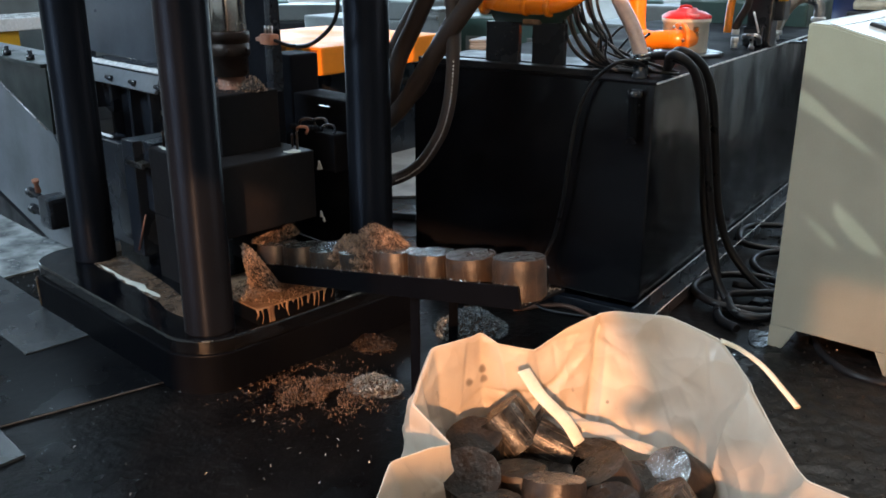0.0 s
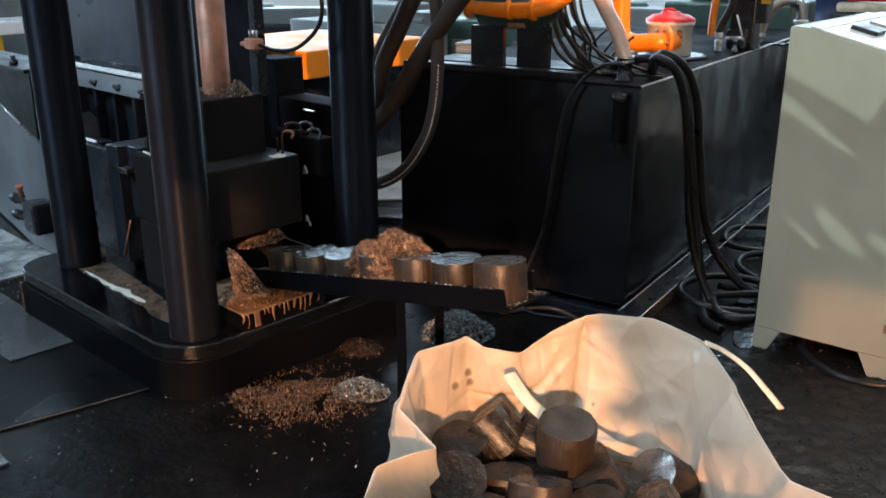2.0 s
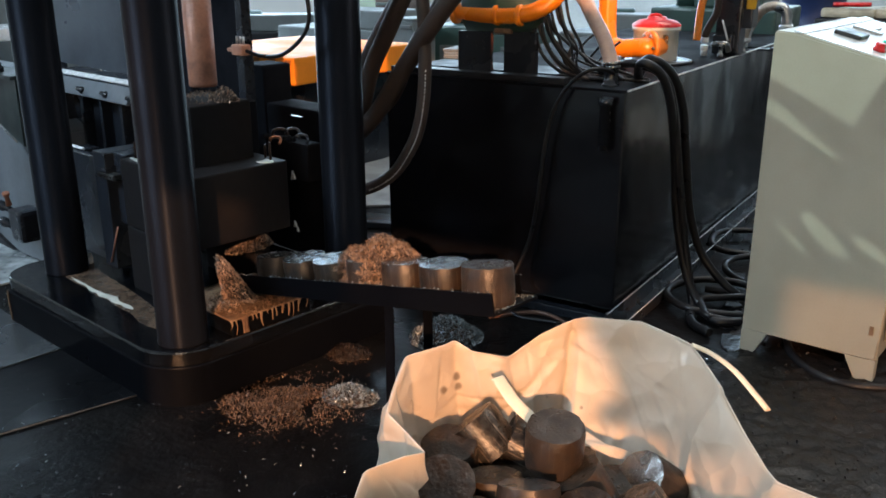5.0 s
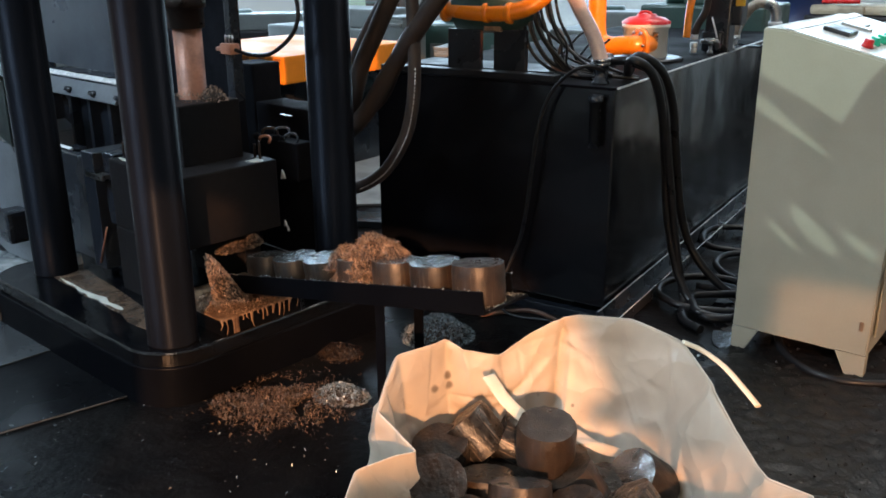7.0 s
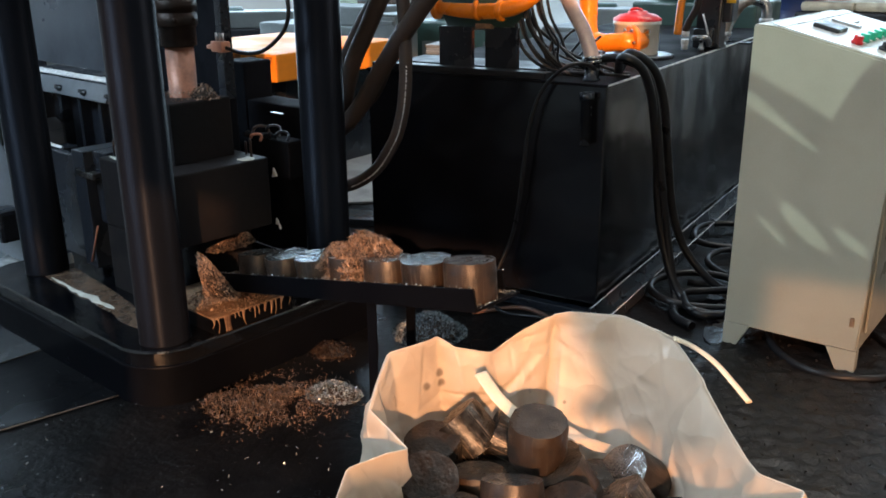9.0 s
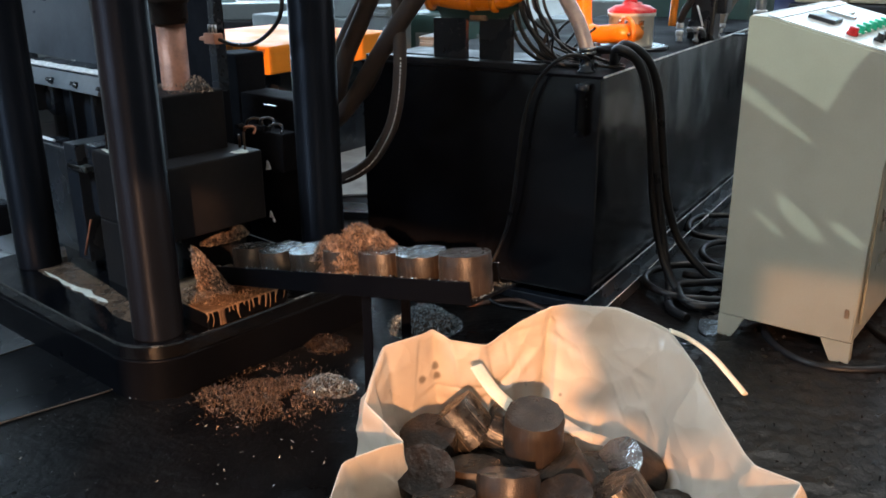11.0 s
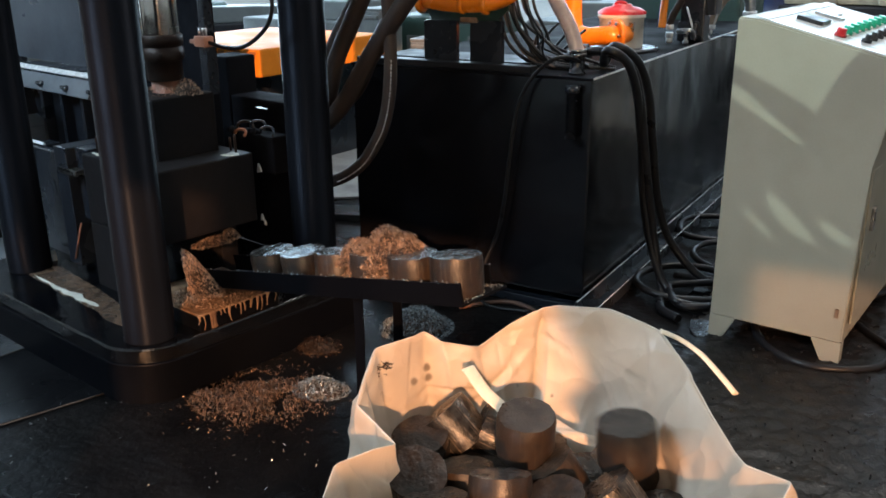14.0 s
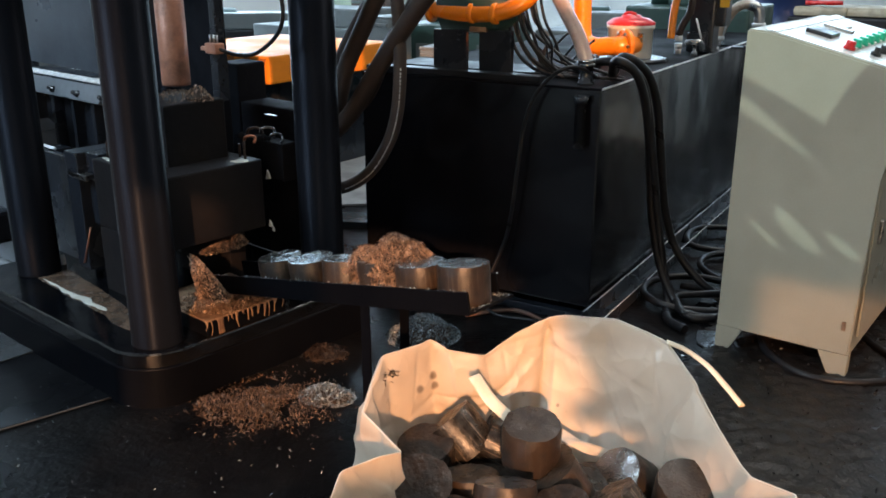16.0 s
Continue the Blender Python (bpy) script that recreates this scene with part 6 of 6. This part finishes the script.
    for i, c in enumerate(line):
        w = 0.030 * math.sin(math.pi * (i + 1.5) / (len(line) + 2)) + 0.01
        cur = [bm.verts.new(c + Vector((0.0, -w * k / 4, 0.006 * math.sin(k * 1.3 + i * 0.5) - 0.012 * (k / 4) ** 2))) for k in range(5)]
        if last:
            for k in range(4):
                bm.faces.new((last[k], last[k + 1], cur[k + 1], cur[k])).smooth = True
        last = cur
    part("liner_flap", bm, BAG, b, "bright white liner flap")
    return b


bag()


def dirt_crust():
    """Caked dirt trodden over the floor before the cabinet."""
    bm = bm_new()
    nx, ny = 150, 210
    grid = []
    for j in range(ny + 1):
        row = []
        for i in range(nx + 1):
            x, y = -0.95 + 2.6 * i / nx, 0.7 + 3.6 * j / ny
            q = Vector((x, y, 0))
            edge = min(i, nx - i, j, ny - j) / 16 + 0.9 * noise.noise(q * 3.1) - 0.25
            h = 0.005 * noise.noise(q * 7) + 0.009 * noise.noise(q * 26) + 0.009 * noise.noise(q * 55) + 0.006 * noise.noise(q * 1.7 + Vector((3, 1, 0)))
            row.append(bm.verts.new((x, y, max(0.0015, 0.011 + h) - 0.03 * min(1.0, max(0.0, 1 - edge)) ** 2)))
        grid.append(row)
    for a, c in zip(grid, grid[1:]):
        for i in range(nx):
            bm.faces.new((a[i], a[i + 1], c[i + 1], c[i])).smooth = True
    add_chips(bm, 1500, lambda rnd: (rnd.uniform(-0.75, 1.2), rnd.uniform(1.2, 3.8), 0.014 + rnd.uniform(0, 0.004)), (0.004, 0.014), 61, 0.008)
    solid("caked_dirt", bm, DIRT, Matrix(), "rough caked brown dirt trodden over the floor", "dirt", kind="stuff")


dirt_crust()


# ---- distance ----
def cover(name, m, sx, sy, z0, z1, label):
    c = thing(name, m, label, "cover")
    bm = bm_new()
    add_box(bm, (sx / 2, sy / 2, (z0 + z1) / 2), (sx, sy, z1 - z0), 0.012)
    part("cover", bm, ORANGE_COVER, c, "orange painted cover")
    for k in range(8):
        x, hz = 0.06 + 0.145 * k, z1 - z0 - 0.03
        bm = bm_new()
        add_prism(bm, [(x, z0 + 0.015), (x + 0.055, z0 + 0.015), (x + 0.105, z0 + 0.015 + hz), (x + 0.05, z0 + 0.015 + hz)], 0.004, pose(0, -0.003, 0))
        part("stripe", bm, STRIPE, c, "dull brown diagonal stripe")
    bm = bm_new()
    add_box(bm, (sx * 0.36, sy / 2, z0 / 2 - 0.005), (sx * 0.72 + 0.08, sy + 0.1, z0 - 0.01), 0.01)
    part("base", bm, BLACK, c, "black machine base")
    return c


cover("drive_cover", pose(-5.02, 4.30, 0, 0, 0, -4), 1.20, 1.25, 0.73, 0.905, "orange sheet-metal drive cover on a black base")


def far_machine(m, sx, sy, sz, mat_, label, top=None):
    f = thing("workshop_machine", m, label, "machine")
    bm = bm_new()
    add_box(bm, (0, 0, sz / 2), (sx, sy, sz), 0.02)
    part("body", bm, mat_, f)
    bm = bm_new()
    add_box(bm, (0.1 * sx, -0.1 * sy, sz + 0.09), (sx * 0.55, sy * 0.6, 0.18), 0.02)
    part("head", bm, top or mat_, f)
    bm = bm_new()
    add_lathe(bm, [(0.10, -0.2), (0.12, -0.18), (0.12, 0.18), (0.10, 0.2)], 20, pose(-0.2 * sx, 0, sz + 0.10, 0, 90, 20))
    part("motor", bm, GREEN, f)
    for k in range(3):
        bm = bm_new()
        add_box(bm, (-sx * 0.3 + k * sx * 0.3, -sy / 2 - 0.004, sz * 0.6), (sx * 0.22, 0.01, sz * 0.4), 0.004)
        part("panel", bm, GREY_MACHINE, f)
    return f


far_machine(pose(-5.6, 7.2, 0, 0, 0, -5), 1.6, 0.8, 0.85, GREY_MACHINE, "pale grey machine across the workshop")
far_machine(pose(-7.3, 7.7, 0, 0, 0, 40), 1.5, 0.7, 0.72, MATTE, "black machine across the workshop", GREY_MACHINE)
far_machine(pose(-4.3, 7.6, 0, 0, 0, 12), 1.0, 0.8, 0.9, GREEN, "dark green machine across the workshop")
far_machine(pose(-3.2, 8.6, 0, 0, 0, 0), 1.4, 0.8, 0.8, GREY_MACHINE, "pale grey machine across the workshop")
far_machine(pose(-1.9, 6.9, 0, 0, 0, 0), 0.9, 0.8, 1.15, GREEN, "dark green electric motor unit behind the tank")
# hidden white reflector, added to put a bright patch in the tank's side
far_machine(pose(0.35, 7.5, 0, 0, 0, 0), 1.3, 0.8, 0.80, WHITE_PAINT, "hidden white machine added for the tank side to mirror", PLASTIC_RED)


def far_box(name, place, size, mat_, label, category, ribs=0):
    """A plain box-like thing across the hall, with its lid and ribs."""
    f = thing(name, pose(place[0], place[1], 0, 0, 0, place[2]), label, category)
    bm = bm_new()
    add_box(bm, (0, 0, size[2] / 2), size, 0.015)
    part("body", bm, mat_, f)
    bm = bm_new()
    add_box(bm, (0, 0, size[2] + 0.012), (size[0] * 1.03, size[1] * 1.03, 0.024), 0.006)
    part("lid", bm, mat_, f)
    for k in range(ribs):
        bm = bm_new()
        add_box(bm, (0, -size[1] / 2 - 0.012, size[2] * (0.25 + 0.7 * k / max(1, ribs - 1))), (size[0] * 0.9, 0.024, 0.03), 0.006)
        part("rib", bm, GREY_MACHINE, f)
    return f


far_box("storage_box", (-5.60, 7.90, 5), (0.42, 0.4, 1.10), CARTON, "brown carton stack across the workshop", "box", 2)
far_box("storage_box", (-4.62, 6.7, -8), (0.26, 0.3, 0.97), GREY_MACHINE, "grey ribbed metal box across the workshop", "box", 5)
far_box("storage_box", (-6.35, 8.4, 0), (0.42, 0.3, 1.5), PALE_GREEN, "pale yellow-green panel box across the workshop", "box")
far_box("storage_box", (-3.90, 6.35, 10), (0.20, 0.3, 0.77), GREY_MACHINE, "small grey metal box behind the tank", "box", 3)
# grey box added to cover the bright backdrop at the far left
far_box("dim_backing_box", (-7.9, 4.3, 90), (2.6, 0.5, 2.2), GREY_MACHINE, "tall dull grey box added to dim the far background", "cabinet")


def far_bench():
    b = thing("work_bench", pose(-7.1, 4.0, 0), "white-topped work bench with a yellow panel", "bench")
    bm = bm_new()
    add_box(bm, (0, 0, 0.925), (0.5, 1.5, 0.10), 0.01)
    part("bench_top", bm, PALE_GLINT, b, "white bench top")
    bm = bm_new()
    add_box(bm, (0.18, -0.15, 0.80), (0.03, 0.42, 0.14), 0.006)
    part("yellow_panel", bm, YELLOW, b, "yellow panel")
    for y in (-0.68, 0.68):
        bm = bm_new()
        add_box(bm, (0, y, 0.4375), (0.44, 0.08, 0.875), 0.006)
        part("bench_leg", bm, BLACK, b)
    return b


far_bench()


def oil_drum():
    d = thing("oil_drum", pose(-1.73, 9.2, 0), "dark blue steel oil drum across the workshop", "drum")
    bm = bm_new()
    add_lathe(bm, [(0.28, 0), (0.29, 0.02), (0.285, 0.04), (0.285, 0.40), (0.297, 0.41), (0.285, 0.42), (0.285, 0.78), (0.297, 0.79), (0.285, 0.80), (0.285, 1.12), (0.293, 1.13), (0.293, 1.15), (0.27, 1.15)], 32)
    part("shell", bm, BLUE, d)
    bm = bm_new()
    add_lathe(bm, [(0.03, 0), (0.03, 0.02)], 12)
    part("bung", bm, STEEL, d, "", pose(0.15, -0.1, 1.15))
    return d


oil_drum()


def sack_bench():
    b = thing("low_bench", pose(-1.05, 9.2, 0), "dark bench heaped with cream sacks and a red bar", "bench")
    bm = bm_new()
    add_box(bm, (0, 0, 0.48), (1.2, 0.6, 0.96), 0.02)
    part("bench_body", bm, MATTE, b)
    for x, y, w, a in ((-0.34, -0.1, 0.46, 4), (0.08, -0.05, 0.42, -6), (0.40, -0.12, 0.36, 9), (-0.1, 0.1, 0.5, -3)):
        bm = bm_new()
        add_box(bm, (0, 0, 0.05), (w, 0.34, 0.09), 0.035)
        part("sack", bm, SACKING, b, "cream sack", pose(x, y, 0.96, 0, 0, a))
    bm = bm_new()
    add_tube(bm, [(-0.46, -0.25, 1.085), (-0.30, -0.26, 1.087), (-0.14, -0.25, 1.09)], 0.020, 10, 4)
    part("red_bar", bm, PLASTIC_RED, b, "red bar")
    return b


sack_bench()

# pale slab added for the stretch of pale floor behind the press
bm = bm_new()
add_box(bm, (0, 0, 0.008), (1.0, 1.75, 0.016), 0.004)
solid("pale_floor_slab", bm, PALE_FLOOR, pose(-3.82, 4.97, 0, 0, 0, 37), "pale slab standing in for the concrete floor behind the press", "plinth")
# grey plate in place of the grey floor patch beside the tank
bm = bm_new()
add_box(bm, (0, 0, 0.02), (0.42, 0.20, 0.04), 0.004)
solid("grey_plate", bm, DULL_GREY, pose(-3.03, 4.0, 0, 0, 0, 20), "grey plate for the floor patch beside the tank", "plate")


# ---- what moves ----
def slide(i, step):
    return on_chute(i - step, 47 * i)


def motions():
    base = PRESS @ pose(-0.38, 0.41, 1.0)
    lift = [(0, 0), (0.5, 0), (1.3, -0.003), (1.4, 0.015), (1.5, 0.052), (1.6, 0.115), (1.7, 0.175), (1.8, 0.24), (2.0, 0.38), (2.2, 0.46), (2.5, 0.48),
            (5.4, 0.48), (5.9, 0.30), (6.3, 0.228), (6.7, 0.222), (7.0, 0.216), (7.5, 0.195), (8.0, 0.172), (8.5, 0.156), (9.0, 0.142), (9.2, 0.142),
            (10.4, 0.17), (11.3, 0.205), (11.7, 0.210), (12.0, 0.145), (12.3, 0.01), (12.5, 0), (14.5, -0.004), (14.6, 0.03), (14.7, 0.105),
            (15.0, 0.30), (15.3, 0.43), (15.5, 0.47), (16.0, 0.48)]
    walk(RAM, [(t, Matrix.Translation((0, 0, h)) @ base) for t, h in lift])

    # the row moves on by one place twice
    steps = [(0, 0), (0.2, 0), (0.3, 0.16), (0.4, 0.6), (0.5, 1), (0.7, 1), (13.1, 1), (13.3, 1.15), (13.4, 1.45), (13.5, 1.8), (13.6, 2), (13.8, 2), (16, 2)]
    for i, ob in enumerate(ROW):
        if i >= 2:
            walk(ob, [(t, slide(i, s)) for t, s in steps])
    walk(CLUMP, [(t, CHUTE @ pose(0.50 + PITCH * s, 0, 0)) for t, s in steps])

    riding = [(t, CHUTE @ pose(0.50 + PITCH * s, -0.03, 0.115)) for t, s in steps if t < 13.4]
    walk(LUMP, riding + [(13.4, Matrix.Translation(in_press(0.745, 0.31, 0.53))), (13.5, Matrix.Translation(in_press(0.78, 0.27, 0.45))),
                         (13.6, Matrix.Translation(in_press(0.785, 0.27, 0.26)) @ pose(0, 0, 0, 25, 10, 0)), (13.72, Matrix.Translation(in_press(0.785, 0.27, 0.02)) @ pose(0, 0, 0, 70, 20, 0)),
                         (16, Matrix.Translation(in_press(0.785, 0.27, 0.02)) @ pose(0, 0, 0, 70, 20, 0))])
    rest = Matrix.Translation((-1.252, 1.808, 0.398)) @ Vector((0.91, -0.30, 0.28)).to_track_quat("Z", "Y").to_matrix().to_4x4()
    walk(PINCH, riding + [(13.4, Matrix.Translation(in_press(0.80, 0.30, 0.56))), (13.5, Matrix.Translation(in_press(0.86, 0.22, 0.57)) @ pose(0, 0, 0, 20, 30, 0)),
                          (13.6, Matrix.Translation((-1.30, 1.90, 0.56)) @ pose(0, 0, 0, 10, 50, 0)), (13.7, Matrix.Translation((-1.235, 1.80, 0.46)) @ pose(0, 0, 0, 5, 60, 0)),
                          (13.8, rest), (16, rest)])

    def tumble(p, rx, ry, rz):
        return pose(*p, rx, ry, rz)

    walk(ROW[0], [(0, slide(0, 0.10)), (0.2, slide(0, 0.10)), (0.3, slide(0, 0.28)), (0.4, slide(0, 0.66)),
                  (0.5, tumble((-1.044, 2.130, 0.600), 0, 2, -10)), (0.6, tumble((-0.944, 2.100, 0.501), 0, 42, -20)),
                  (0.7, tumble((-0.832, 1.985, 0.335), -25, 100, -20)), (0.8, tumble((-0.780, 1.906, 0.312), -20, 170, -30)),
                  (0.9, tumble((-0.806, 1.896, 0.330), -35, 215, -40)), (1.0, tumble((-0.809, 1.867, 0.318), -35, 200, -60)),
                  (1.1, leaning((-0.835, 1.862, 0.312), 0.05, -0.25, -1.0, 10)), (1.3, leaning((-0.837, 1.855, 0.296), 0.0, -0.14, -1.0, 10)),
                  (16, leaning((-0.837, 1.855, 0.296), 0.0, -0.14, -1.0, 10))])
    walk(ROW[1], [(0, slide(1, 0)), (0.2, slide(1, 0)), (0.3, slide(1, 0.16)), (0.4, slide(1, 0.6)), (0.5, slide(1, 1)), (13.1, slide(1, 1)),
                  (13.3, slide(1, 1.15)), (13.4, slide(1, 1.4)), (13.5, slide(1, 1.75)),
                  (13.6, tumble((-1.047, 2.125, 0.600), 0, 2, 37)), (13.7, tumble((-0.968, 2.100, 0.508), 20, 42, 30)),
                  (13.8, tumble((-0.841, 1.994, 0.375), 10, 80, 30)), (13.9, tumble((-0.695, 1.976, 0.322), 0, 140, 30)),
                  (14.0, tumble((-0.599, 1.961, 0.284), 0, 175, 30)), (14.1, tumble((-0.518, 1.964, 0.261), 5, 215, 40)),
                  (14.2, leaning((-0.471, 1.955, 0.228), -0.05, -0.2, -1.0, 40)), (14.3, leaning((-0.440, 1.955, 0.225), 0.10, -0.30, -1.0, 40)),
                  (14.5, leaning((-0.452, 1.945, 0.212), 0.0, -0.35, -1.0, 40)), (16, leaning((-0.452, 1.945, 0.212), 0.0, -0.35, -1.0, 40))])

    # chips knocked off the chute
    for k, ob in enumerate(FALLING):
        dt, du = 0.06 * k, 0.04 * k
        top = in_press(0.42 + 1.5 * du, 0.36, 0.51)
        rim = in_press(0.52 + 1.5 * du, 0.28, 0.54)
        low = in_press(0.52 + 0.3 * du, 0.28 - 0.02 * k, 0.28)
        land = in_press(*((0.34, 0.20), (0.42, 0.10), (0.27, 0.06))[k], 0.004)
        walk(ob, [(0, Matrix.Translation(top)), (0.2, Matrix.Translation(top)), (0.5 + dt, Matrix.Translation(rim)),
                  (0.68 + dt, Matrix.Translation(low) @ pose(0, 0, 0, 40, 30, 0)), (0.82 + dt, Matrix.Translation(land) @ pose(0, 0, 0, 5, 10, 20)),
                  (16, Matrix.Translation(land) @ pose(0, 0, 0, 5, 10, 20))])


motions()
